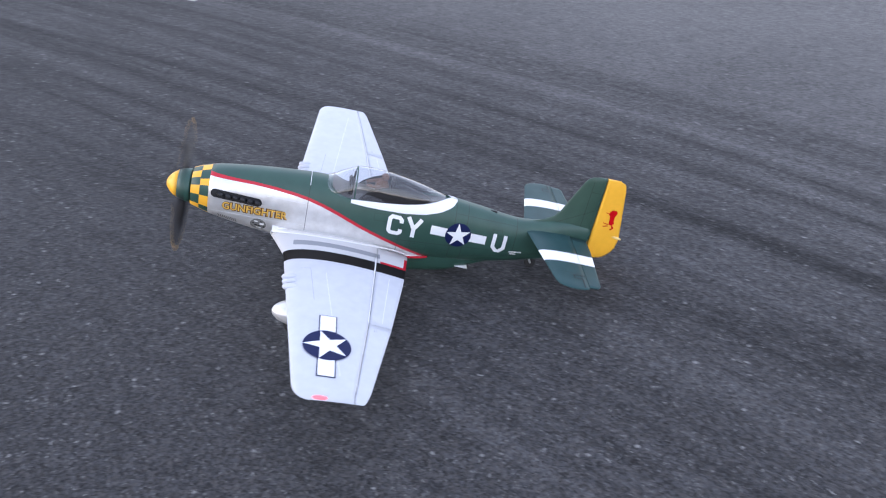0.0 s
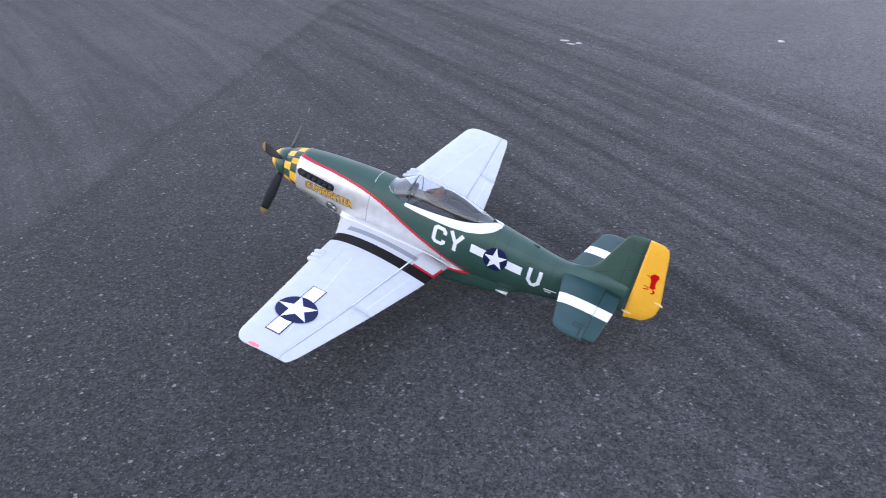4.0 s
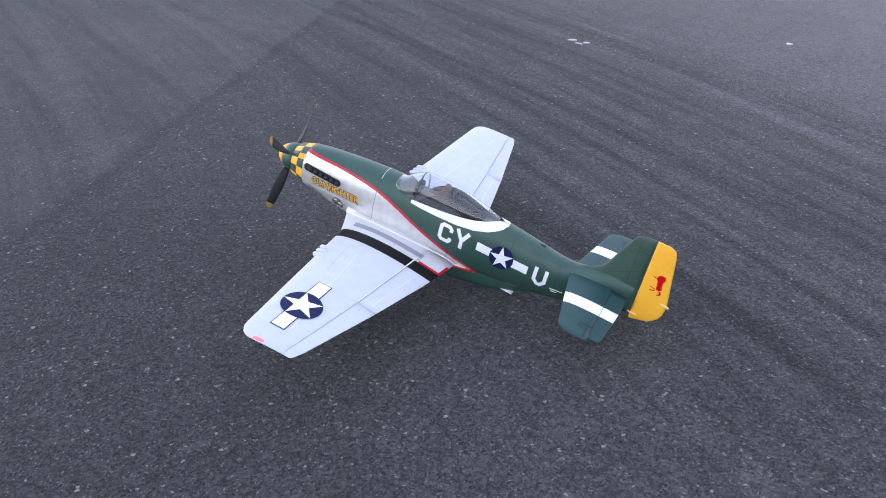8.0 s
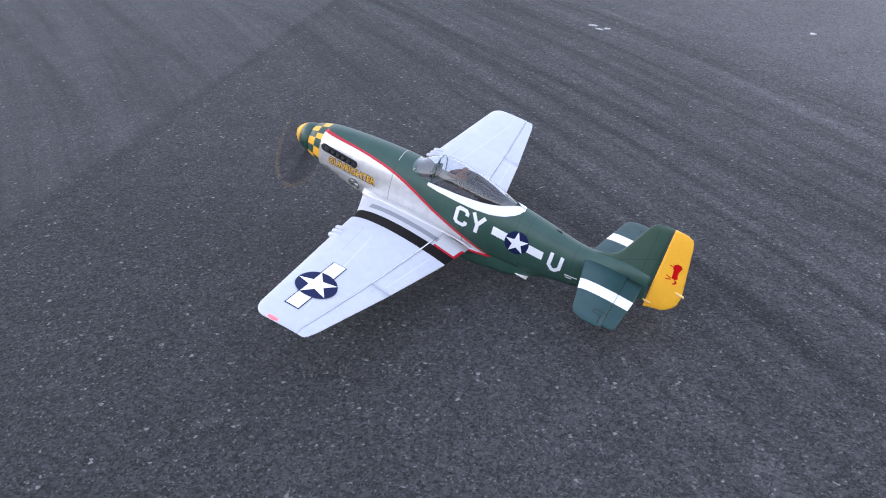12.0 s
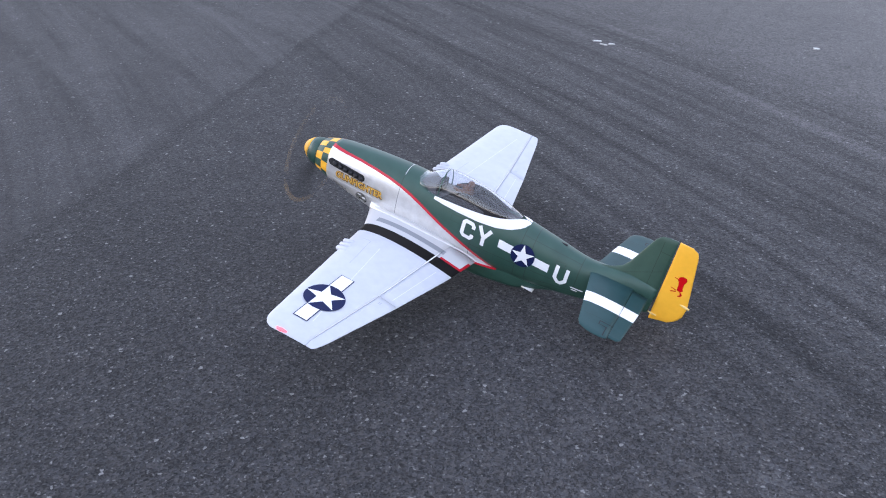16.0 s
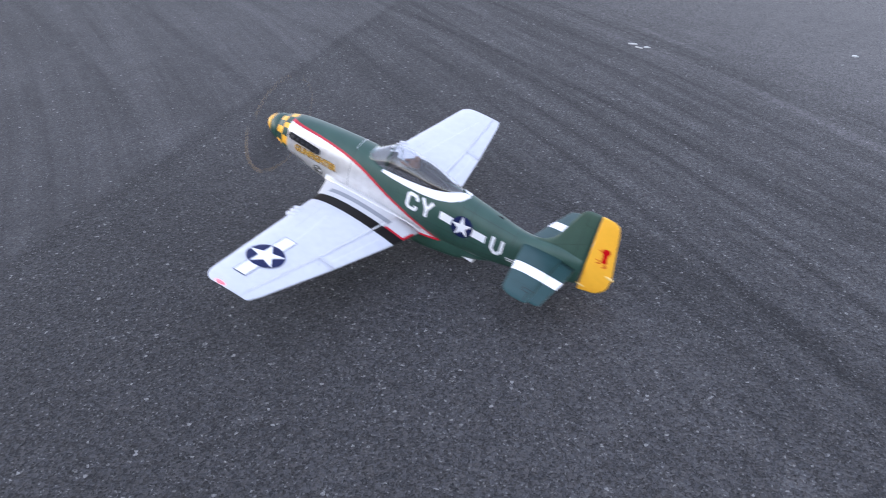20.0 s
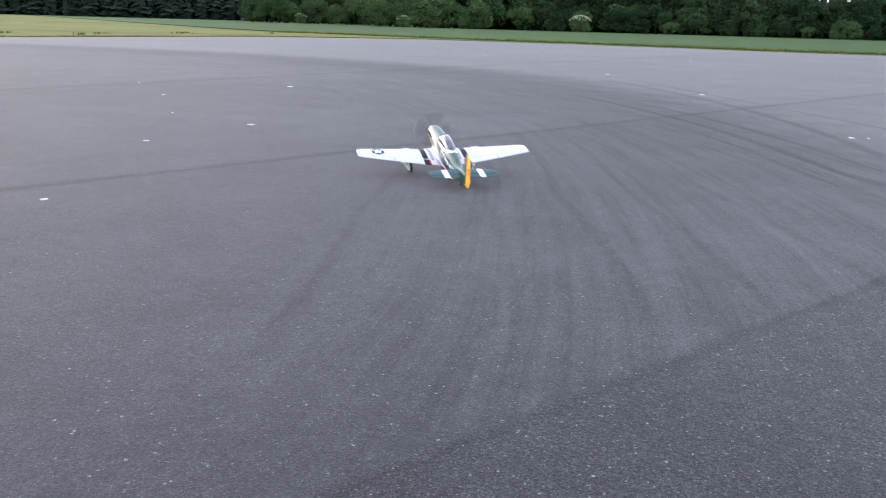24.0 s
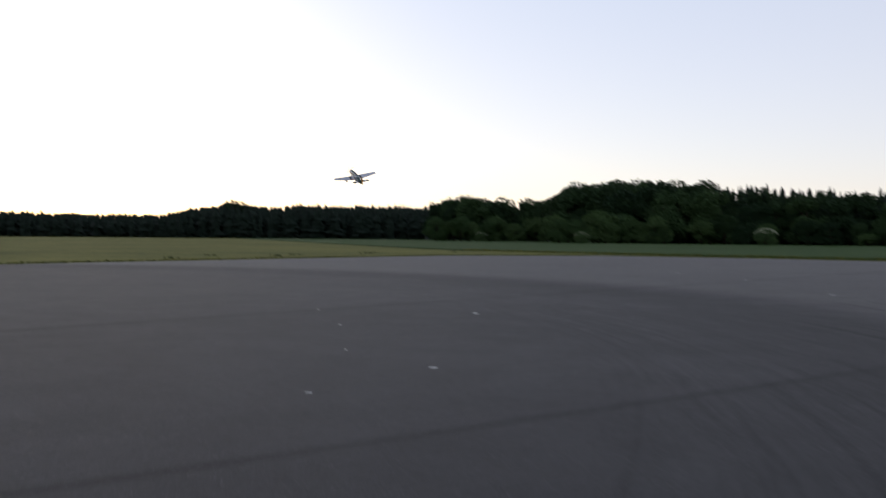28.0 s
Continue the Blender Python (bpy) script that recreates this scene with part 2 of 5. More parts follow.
def glass_material():
    n = Nodes("canopy_glass")
    t = n.tree
    clear = t.nodes.new("ShaderNodeBsdfTransparent")
    clear.inputs[0].default_value = (0.94, 0.95, 0.96, 1)
    gloss = t.nodes.new("ShaderNodeBsdfGlossy")
    gloss.inputs["Roughness"].default_value = 0.04
    facing = t.nodes.new("ShaderNodeLayerWeight")
    facing.inputs[0].default_value = 0.5
    mixer = t.nodes.new("ShaderNodeMixShader")
    t.links.new(n.maths("MULTIPLY_ADD", n.maths("POWER", facing.outputs["Facing"], 2.4), 0.60, 0.11), mixer.inputs[0])
    t.links.new(clear.outputs[0], mixer.inputs[1])
    t.links.new(gloss.outputs[0], mixer.inputs[2])
    t.links.new(mixer.outputs[0], t.nodes["Material Output"].inputs[0])
    return n.material


def lamp_material():
    n = Nodes("navigation_lamp")
    n.put(n.bsdf.inputs["Emission Color"], (1.0, 0.10, 0.13, 1))
    n.put(n.bsdf.inputs["Emission Strength"], 0.9)
    return n.done((0.7, 0.03, 0.05), 0.2)


def asphalt_material():
    """Worn asphalt: pale and dark chippings, patches, a joint between two lanes and curved tyre marks."""
    n = Nodes("asphalt")
    p = n.place()
    x, y, z = n.axes(p)
    flat = n.add("ShaderNodeCombineXYZ", X=x, Y=y).outputs[0]
    warp = n.tree.nodes.new("ShaderNodeVectorMath")
    warp.operation = "MULTIPLY_ADD"
    n.put(warp.inputs[0], n.add("ShaderNodeTexNoise", Vector=flat, Scale=60.0).outputs["Color"])
    n.put(warp.inputs[1], (0.010, 0.010, 0.0))
    n.put(warp.inputs[2], flat)
    chips = n.add("ShaderNodeTexVoronoi", Vector=warp.outputs[0], Scale=125.0)
    grit = n.add("ShaderNodeTexVoronoi", Vector=warp.outputs[0], Scale=260.0)
    chip_tone = n.axes(chips.outputs["Color"])[0]
    other_tone = n.axes(chips.outputs["Color"])[1]
    grit_tone = n.axes(grit.outputs["Color"])[1]
    fine = n.noise(flat, 40, 5, 0.7)
    middle = n.noise(flat, 9, 5, 0.65)
    wide = n.noise(flat, 1.1, 6, 0.6)
    huge = n.noise(flat, 0.16, 4)
    # two lanes meet along a line; the nearer one is coarser and darker
    wob = n.maths("MULTIPLY_ADD", n.noise(flat, 5.0, 5, 0.7), 0.20, -0.10)
    side = n.maths("ADD", n.maths("MULTIPLY_ADD", x, 0.977, n.maths("MULTIPLY", y, 0.2115)), n.maths("SUBTRACT", wob, 1.075))
    lane = n.ramp(side, -0.03, 0.04)
    coarse = n.maths("MULTIPLY_ADD", lane, -0.35, 1.0)
    grain = n.maths("ADD", n.maths("MULTIPLY", n.maths("POWER", chip_tone, 1.6), 0.85), n.maths("MULTIPLY", grit_tone, 0.80))
    grain = n.maths("ADD", grain, n.maths("MULTIPLY_ADD", fine, 0.9, -1.08))
    tone = n.maths("MULTIPLY_ADD", n.maths("MULTIPLY", grain, coarse), 0.90, 0.93)
    tone = n.maths("MULTIPLY", tone, n.maths("MULTIPLY_ADD", n.ramp(middle, 0.25, 0.75), 0.26, 0.88))
    tone = n.maths("MULTIPLY", tone, n.maths("MULTIPLY_ADD", n.ramp(wide, 0.3, 0.7), 0.22, 0.88))
    # brightness fall-off is put into the tone too, darker towards +x
    tone = n.maths("MULTIPLY", tone, n.maths("MULTIPLY_ADD", lane, 0.16, n.maths("MULTIPLY_ADD", n.ramp(n.maths("MULTIPLY_ADD", wide, 1.2, x), -1.6, 1.1), -0.40, 1.18)))
    # old joints across the apron
    for a, b, c, width, dark, step in ((0.954, 0.298, 5.95, 0.13, 0.42, 0.10), (0.873, 0.487, 13.6, 0.22, 0.32, 0.05), (0.977, 0.2115, 1.045, 0.05, 0.25, 0.05)):
        far = n.maths("ADD", n.maths("MULTIPLY_ADD", x, a, n.maths("MULTIPLY", y, b)), n.maths("SUBTRACT", n.maths("MULTIPLY", wob, 0.6), c))
        strip = n.maths("SUBTRACT", 1.0, n.ramp(n.maths("ABSOLUTE", far), 0.0, width))
        tone = n.maths("MULTIPLY", tone, n.maths("MULTIPLY_ADD", n.maths("MULTIPLY", strip, n.ramp(middle, 0.2, 0.6)), -dark, 1.0))
        tone = n.maths("MULTIPLY", tone, n.maths("MULTIPLY_ADD", n.ramp(far, -0.05, 0.05), step, 1.0 - 0.4 * step))
    # tyre marks: bands at a changing distance from a turning centre
    bend = n.maths("MULTIPLY_ADD", n.noise(flat, 0.10, 2), 0.7, -0.35)
    dx, dy = n.maths("SUBTRACT", x, 15.0), n.maths("SUBTRACT", y, 17.0)
    radius = n.maths("ADD", n.maths("SQRT", n.maths("ADD", n.maths("MULTIPLY", dx, dx), n.maths("MULTIPLY", dy, dy))), bend)
    along = n.maths("MULTIPLY", n.maths("ARCTAN2", dx, dy), 0.7)
    ring = n.add("ShaderNodeCombineXYZ", X=radius, Y=along).outputs[0]
    broad = n.noise(ring, 2.2, 3, 0.6)
    narrow = n.noise(ring, 13.0, 5, 0.75)
    inner = n.maths("MULTIPLY_ADD", lane, -2.7, 22.5)
    worn = n.both(n.ramp(n.noise(flat, 0.5, 4), 0.20, 0.42), n.ramp(n.maths("SUBTRACT", radius, inner), 0.0, 1.3), n.maths("MULTIPLY_ADD", lane, -0.50, 1.0))
    worn = n.maths("MULTIPLY", worn, n.maths("SUBTRACT", 1.12, n.ramp(n.maths("SUBTRACT", radius, n.maths("MULTIPLY", n.ramp(x, 4.0, 17.0), 2.4)), 25.0, 25.6)))
    streak = n.noise(ring, 6.5, 3, 0.6)
    for value, low, high, change in ((broad, 0.46, 0.62, -0.13), (broad, 0.46, 0.32, 0.10), (streak, 0.50, 0.62, -0.17), (streak, 0.47, 0.36, 0.14), (narrow, 0.50, 0.64, -0.30), (narrow, 0.46, 0.34, 0.18)):
        tone = n.maths("MULTIPLY", tone, n.maths("MULTIPLY_ADD", n.both(n.ramp(value, low, high), worn), 0.82 * change, 1.0))
    # paler, more weathered surface beyond the turning circle
    rim = n.maths("SUBTRACT", n.maths("ADD", radius, n.maths("MULTIPLY", wide, 1.0)), n.maths("MULTIPLY", n.ramp(x, 4.0, 17.0), 2.4))
    outer = n.ramp(rim, 24.8, 27.2)
    tone = n.maths("MULTIPLY", tone, n.maths("MULTIPLY_ADD", n.maths("MULTIPLY", outer, n.maths("MULTIPLY_ADD", n.ramp(x, 2.0, 9.0), -0.52, 0.76)), 1.0, 1.0))
    tone = n.maths("MULTIPLY", tone, n.maths("MULTIPLY_ADD", n.maths("MULTIPLY", n.maths("SUBTRACT", 1.0, outer), n.ramp(x, 2.0, 8.0)), -0.17, 1.0))
    # darker band just inside the circle, from x 2.5 on
    inner_band = n.both(n.ramp(x, 2.5, 4.5), n.ramp(rim, 21.3, 23.2), n.maths("SUBTRACT", 1.0, outer))
    tone = n.maths("MULTIPLY", tone, n.maths("MULTIPLY_ADD", inner_band, -0.16, 1.0))
    tone = n.maths("MULTIPLY", tone, n.maths("MULTIPLY_ADD", n.ramp(n.maths("MULTIPLY_ADD", huge, 8.0, x), 12.0, 34.0), 0.08, 1.0))
    # single tyre lines: place at x = 0, drift with x, stretch, half-width, darkening
    lean = n.maths("SUBTRACT", radius, n.maths("MULTIPLY", n.ramp(x, 4.0, 17.0), 2.4))
    lean = n.maths("SUBTRACT", lean, bend)
    tread = n.maths("MULTIPLY_ADD", n.ramp(n.noise(flat, 26.0, 2), 0.38, 0.58), 0.55, 0.45)
    for c, drift, x0, x1, width, dark in ((24.06, 0.14, -12.0, 2.2, 0.045, 0.42), (24.40, 0.12, -12.0, 1.6, 0.03, 0.20), (24.93, 0.09, -12.0, 2.5, 0.13, 0.34), (24.62, 0.10, -12.0, 2.0, 0.04, 0.22),
                                          (23.20, 0.34, -4.0, 0.2, 0.10, 0.26), (23.72, 0.14, -12.0, 1.8, 0.05, 0.20), (24.94, 0.13, 2.4, 12.5, 0.10, 0.46), (25.35, 0.12, 3.0, 12.0, 0.07, 0.34), (24.55, 0.13, 3.0, 10.0, 0.06, 0.26),
                                          (24.98, -0.08, 3.5, 16.0, 0.13, 0.38), (22.20, 0.14, 0.9, 8.0, 0.06, 0.24), (22.75, 0.14, 0.9, 7.0, 0.05, 0.18), (21.65, 0.14, 0.9, 8.0, 0.05, 0.16), (20.65, 0.10, 1.6, 7.5, 0.05, 0.18),
                                          (23.40, 0.14, 1.0, 9.0, 0.06, 0.20)):
        off = n.maths("ABSOLUTE", n.maths("ADD", n.maths("SUBTRACT", lean, c), n.maths("MULTIPLY", x, drift)))
        strip = n.maths("SUBTRACT", 1.0, n.ramp(off, 0.35 * width, width))
        ends = n.both(n.ramp(x, x0, x0 + 0.8), n.ramp(x, x1, x1 - 0.8))
        tone = n.maths("MULTIPLY", tone, n.maths("MULTIPLY_ADD", n.both(strip, ends, tread, n.ramp(wide, 0.22, 0.45)), -dark, 1.0))
    # a thin crack in the outer surface
    crack = n.maths("ADD", n.maths("MULTIPLY_ADD", x, 0.354, n.maths("MULTIPLY", y, 0.935)), n.maths("ADD", wob, 5.95))
    crack = n.both(n.maths("SUBTRACT", 1.0, n.ramp(n.maths("ABSOLUTE", crack), 0.0, 0.07)), n.band(x, 5.5, 15.8))
    tone = n.maths("MULTIPLY", tone, n.maths("MULTIPLY_ADD", crack, -0.4, 1.0))
    tone = n.maths("MULTIPLY", tone, n.maths("MULTIPLY_ADD", n.ramp(huge, 0.3, 0.7), 0.14, 0.93))
    color = n.mix(n.ramp(other_tone, 0.2, 0.9), (0.0415, 0.0412, 0.0435), (0.0435, 0.0410, 0.0405))
    color = n.mix(n.maths("MULTIPLY", outer, 0.6), color, (0.0455, 0.0425, 0.0405))
    scale = n.tree.nodes.new("ShaderNodeVectorMath")
    scale.operation = "SCALE"
    n.put(scale.inputs[0], color)
    n.put(scale.inputs["Scale"], n.maths("MAXIMUM", tone, 0.12))
    pale = n.both(n.maths("GREATER_THAN", other_tone, n.maths("MULTIPLY_ADD", lane, 0.004, 0.993)), n.ramp(fine, 0.40, 0.55))
    tiny = n.maths("GREATER_THAN", n.axes(grit.outputs["Color"])[2], n.maths("MULTIPLY_ADD", lane, 0.012, 0.966))
    pale = n.either(n.maths("MULTIPLY", pale, 0.8), n.both(tiny, n.maths("MULTIPLY_ADD", chip_tone, 0.42, 0.06)))
    color = n.mix(pale, scale.outputs[0], (0.200, 0.196, 0.192))
    n.put(n.bsdf.inputs["Specular IOR Level"], 0.08)
    n.put(n.bsdf.inputs["Sheen Weight"], 0.080)  # lifts the rough stone at grazing view angles
    n.put(n.bsdf.inputs["Sheen Roughness"], 0.55)
    n.put(n.bsdf.inputs["Sheen Tint"], n.mix(n.ramp(tone, 0.45, 1.45), (0.35, 0.35, 0.35), (1.0, 1.0, 1.0)))
    n.bump(n.maths("ADD", chips.outputs["Distance"], n.maths("MULTIPLY", fine, 0.8)), 0.45, 0.003)
    return n.done(color, n.maths("MULTIPLY_ADD", chip_tone, 0.2, 0.70))


def growth_material(name, low, high, scale):
    n = Nodes(name)
    p = n.place()
    tone = n.maths("ADD", n.maths("MULTIPLY", n.noise(p, scale, 5, 0.7), 0.4), n.maths("MULTIPLY", n.noise(p, scale / 8, 4), 0.3))
    tone = n.maths("ADD", tone, n.maths("MULTIPLY", n.noise(p, scale / 40, 3), 0.3))
    n.put(n.bsdf.inputs["Specular IOR Level"], 0.03)
    return n.done(n.mix(n.ramp(tone, 0.38, 0.62), low, high), 0.9)


def leaf_material(name, low, high):
    """Foliage that differs from tree to tree and from clump to clump."""
    n = Nodes(name)
    info = n.tree.nodes.new("ShaderNodeObjectInfo")
    geo = n.tree.nodes.new("ShaderNodeNewGeometry")
    tone = n.maths("ADD", n.maths("MULTIPLY", n.maths("POWER", info.outputs["Random"], 1.3), 0.70), n.maths("MULTIPLY", geo.outputs["Random Per Island"], 0.30))
    color = n.mix(tone, low, high)
    n.put(n.bsdf.inputs["Specular IOR Level"], 0.15)
    return n.done(color, 0.8)


def fin_material():
    """Dark green fin with faint panel joints."""
    n = Nodes("fin_paint")
    p = n.place()
    x, y, z = n.axes(p)
    color = n.mix(n.ramp(n.noise(p, 22), 0.3, 0.7), (0.024, 0.056, 0.038), (0.032, 0.070, 0.048))
    lines = n.either(n.both(n.band(x, -1.1262, -1.1250), n.band(z, 0.05, 0.196)), n.both(n.band(z, 0.1655, 0.1667), n.maths("LESS_THAN", x, -1.126)),
                     n.both(n.band(n.maths("MULTIPLY_ADD", x, 0.55, z), -0.5220, -0.5208), n.maths("GREATER_THAN", x, -1.15)))
    color = n.mix(n.maths("MULTIPLY", lines, 0.85), color, (0.006, 0.010, 0.008))
    n.bump(n.maths("SUBTRACT", n.maths("MULTIPLY", n.noise(p, 250, 2), 0.2), lines), 0.25, 0.001)
    return n.done(color, 0.45)


canopy_glass = glass_material()
fin_paint = fin_material()
navigation_lamp = lamp_material()
fuselage_paint = fuselage_material()
wing_paint = wing_material()
tail_paint = tail_material()
asphalt = asphalt_material()
dry_grass = growth_material("dry_grass", (0.052, 0.069, 0.014), (0.152, 0.146, 0.035), 1.4)
crop_green = growth_material("crop_green", (0.024, 0.054, 0.016), (0.050, 0.084, 0.024), 0.7)
weed_green = growth_material("weed_green", (0.034, 0.048, 0.014), (0.056, 0.070, 0.020), 2.0)
far_soil = growth_material("far_soil", (0.04, 0.05, 0.02), (0.07, 0.075, 0.03), 0.05)
broad_leaf = leaf_material("broad_leaf", (0.009, 0.025, 0.011), (0.046, 0.086, 0.029))
young_leaf = leaf_material("young_leaf", (0.036, 0.074, 0.025), (0.078, 0.130, 0.044))
spruce_needle = leaf_material("spruce_needle", (0.007, 0.014, 0.010), (0.016, 0.028, 0.018))
blossom = leaf_material("blossom", (0.22, 0.25, 0.16), (0.42, 0.44, 0.31))
bark = growth_material("bark", (0.03, 0.024, 0.018), (0.07, 0.055, 0.042), 6.0)
line_paint = growth_material("worn_line_paint", (0.34, 0.34, 0.32), (0.62, 0.62, 0.60), 40.0)

# ------------------------------------------------------------------ mesh helpers


def mesh_of(name, bm, material, smooth=True):
    me = bpy.data.meshes.new(name)
    bmesh.ops.recalc_face_normals(bm, faces=bm.faces)
    bm.to_mesh(me)
    bm.free()
    for m in (material if isinstance(material, (list, tuple)) else [material]):
        me.materials.append(m)
    if smooth:
        me.shade_smooth()
    return me


def part(name, bm, material, parent, label="", m=None, smooth=True):
    """One mesh object under a thing or under a part."""
    ob = new(name, mesh_of(name, bm, material, smooth))
    ob.parent = parent
    if m is not None:
        ob.matrix_basis = m
    return tagged(ob, label)


def thing(name, label, category, group="", kind=""):
    return tagged(new(name), label, category, group, kind)


def loft(bm, rings, closed=True, caps=(True, True), flip=False):
    """Skin over rings of points, all of one count."""
    made = [[bm.verts.new(p) for p in ring] for ring in rings]
    for a, b in zip(made, made[1:]):
        count = len(a)
        for i in range(count if closed else count - 1):
            j = (i + 1) % count
            try:
                bm.faces.new((a[i], a[j], b[j], b[i]))
            except ValueError:
                pass
    if closed:
        for ring, wanted in ((made[0], caps[0]), (made[-1], caps[1])):
            if wanted:
                bm.faces.new(ring)
    bmesh.ops.remove_doubles(bm, verts=bm.verts, dist=1e-6)
    return made


def box(bm, x0, x1, y0, y1, z0, z1, bevel=0.0):
    verts = [bm.verts.new((x, y, z)) for x in (x0, x1) for y in (y0, y1) for z in (z0, z1)]
    faces = [bm.faces.new([verts[i] for i in q]) for q in ((0, 1, 3, 2), (4, 6, 7, 5), (0, 4, 5, 1), (2, 3, 7, 6), (0, 2, 6, 4), (1, 5, 7, 3))]
    if bevel:
        bmesh.ops.bevel(bm, geom=list({e for f in faces for e in f.edges}), offset=bevel, segments=2, affect="EDGES")


def tube(bm, points, radius, sides=10):
    """A round rod through points; radius is one number or one for each point."""
    radii = radius if isinstance(radius, (list, tuple)) else [radius] * len(points)
    pts = [Vector(p) for p in points]
    rings = []
    for i, p in enumerate(pts):
        way = (pts[min(i + 1, len(pts) - 1)] - pts[max(i - 1, 0)]).normalized()
        side = way.orthogonal().normalized()
        up = way.cross(side)
        rings.append([p + (side * math.cos(a) + up * math.sin(a)) * radii[i] for a in [2 * math.pi * k / sides for k in range(sides)]])
    # keep the rings from twisting
    for a, b in zip(rings, rings[1:]):
        shift = min(range(sides), key=lambda s: (b[s] - a[0]).length)
        b[:] = b[shift:] + b[:shift]
        if (b[1] - a[1]).length > (b[-1] - a[1]).length:
            b[:] = [b[0]] + b[:0:-1]
    loft(bm, rings)


def turned(bm, profile, sides=32, axis="x"):
    """A body of revolution from (along, radius) pairs."""
    rings = []
    for along, r in profile:
        ring = []
        for k in range(sides):
            a = 2 * math.pi * k / sides
            u, v = max(r, 1e-5) * math.cos(a), max(r, 1e-5) * math.sin(a)
            ring.append((along, u, v) if axis == "x" else (u, along, v) if axis == "y" else (u, v, along))
        rings.append(ring)
    loft(bm, rings)


def between(x, points):
    """A straight-line table look-up."""
    if x <= points[0][0]:
        return points[0][1]
    for (x0, y0), (x1, y1) in zip(points, points[1:]):
        if x <= x1:
            return y0 + (y1 - y0) * (x - x0) / (x1 - x0)
    return points[-1][1]


def eased(x, points):
    """A smooth table look-up."""
    if x <= points[0][0]:
        return points[0][1]
    for i, ((x0, y0), (x1, y1)) in enumerate(zip(points, points[1:])):
        if x <= x1:
            before = points[i - 1] if i else (2 * x0 - x1, 2 * y0 - y1)
            after = points[i + 2] if i + 2 < len(points) else (2 * x1 - x0, 2 * y1 - y0)
            m0 = (y1 - before[1]) / (x1 - before[0]) * (x1 - x0)
            m1 = (after[1] - y0) / (after[0] - x0) * (x1 - x0)
            s = (x - x0) / (x1 - x0)
            return (2 * s**3 - 3 * s**2 + 1) * y0 + (s**3 - 2 * s**2 + s) * m0 + (3 * s**2 - 2 * s**3) * y1 + (s**3 - s**2) * m1
    return points[-1][1]


# ------------------------------------------------------------------ ground


def sheet(name, outline, z, material, label, thick=0.0, kind="structure", category=""):
    bm = bmesh.new()
    top = [bm.verts.new((x, y, z)) for x, y in outline]
    bm.faces.new(top)
    if thick:
        low = [bm.verts.new((x, y, z - thick)) for x, y in outline]
        for i in range(len(top)):
            j = (i + 1) % len(top)
            bm.faces.new((top[j], top[i], low[i], low[j]))
    ob = new(name, mesh_of(name, bm, material, False))
    return tagged(ob, label, category, kind=kind)


EDGE = [(-60, 70), (-5, 62), (22, 40), (34.0, 17.5), (43.3, 6.2), (51.0, -4.2), (59.4, -15.9), (60.0, -29.0), (52.0, -37.4), (40.2, -44.6), (29.8, -53.0), (20.8, -66), (-60, -110)]


def ground():
    big = 2500
    sheet("ground", [(-big, -big), (big, -big), (big, big), (-big, big)], -0.06, far_soil, "flat meadow ground reaching to the horizon", category="ground")
    sheet("runway", EDGE[::-1], 0.0, asphalt, "worn grey asphalt apron with curved tyre marks", 0.05, category="asphalt")
    strip = EDGE[3:-1]
    sheet("grass_verge", strip + [(62, -95), (70, -60), (76, -42), (82, -30), (80, -24), (105, -23), (170, -22), (600, -20), (600, 260), (60, 200), (-5, 62.0), (22, 40)],
          -0.03, dry_grass, "yellow-green mown grass beside the asphalt", category="grass")
    crop = [(25, -70), (33.5, -56), (44, -47.5), (55.5, -41), (65, -34.5), (73, -31), (84, -26), (104, -24), (170, -23), (560, -21), (700, -400), (250, -500), (-20, -260), (10, -110)]
    sheet("crop_field", crop, 0.04, crop_green, "dark green young cereal field before the woods", 0.12, category="crop field")


def blades(name, spots, height, width, material, label, category, seed):
    """Tufts of grass blades, three bent blades to a tuft."""
    rnd = random.Random(seed)
    verts, faces = [], []
    for x, y in spots:
        for k in range(4):
            a = rnd.uniform(0, 2 * math.pi)
            h = height * rnd.uniform(0.5, 1.2)
            w = width * rnd.uniform(0.6, 1.2)
            px, py = x + rnd.gauss(0, width), y + rnd.gauss(0, width)
            lean = rnd.uniform(0.4, 1.3) * h
            i = len(verts)
            c, s = math.cos(a), math.sin(a)
            verts += [(px - w * s / 2, py + w * c / 2, -0.03), (px + w * s / 2, py - w * c / 2, -0.03), (px + lean * 0.4 * c + w * s / 3, py + lean * 0.4 * s - w * c / 3, h * 0.6),
                      (px + lean * 0.4 * c - w * s / 3, py + lean * 0.4 * s + w * c / 3, h * 0.6), (px + lean * c, py + lean * s, h)]
            faces += [(i, i + 1, i + 2, i + 3), (i + 3, i + 2, i + 4)]
    me = bpy.data.meshes.new(name)
    me.from_pydata(verts, [], faces)
    me.materials.append(material)
    return tagged(new(name, me), label, category, kind="stuff")


ground()

# ------------------------------------------------------------------ model aeroplane
# Drawn along its thrust line: x ahead from the spinner's tip, y to its port side, z up; then tilted nose-up on its wheels.

TILT = 13.0
BODY = pose(0.166, 0, 0.328, 0, -TILT, 0)
plane = thing("model_aeroplane", "green and silver propeller fighter model aeroplane standing on asphalt", "model aeroplane")

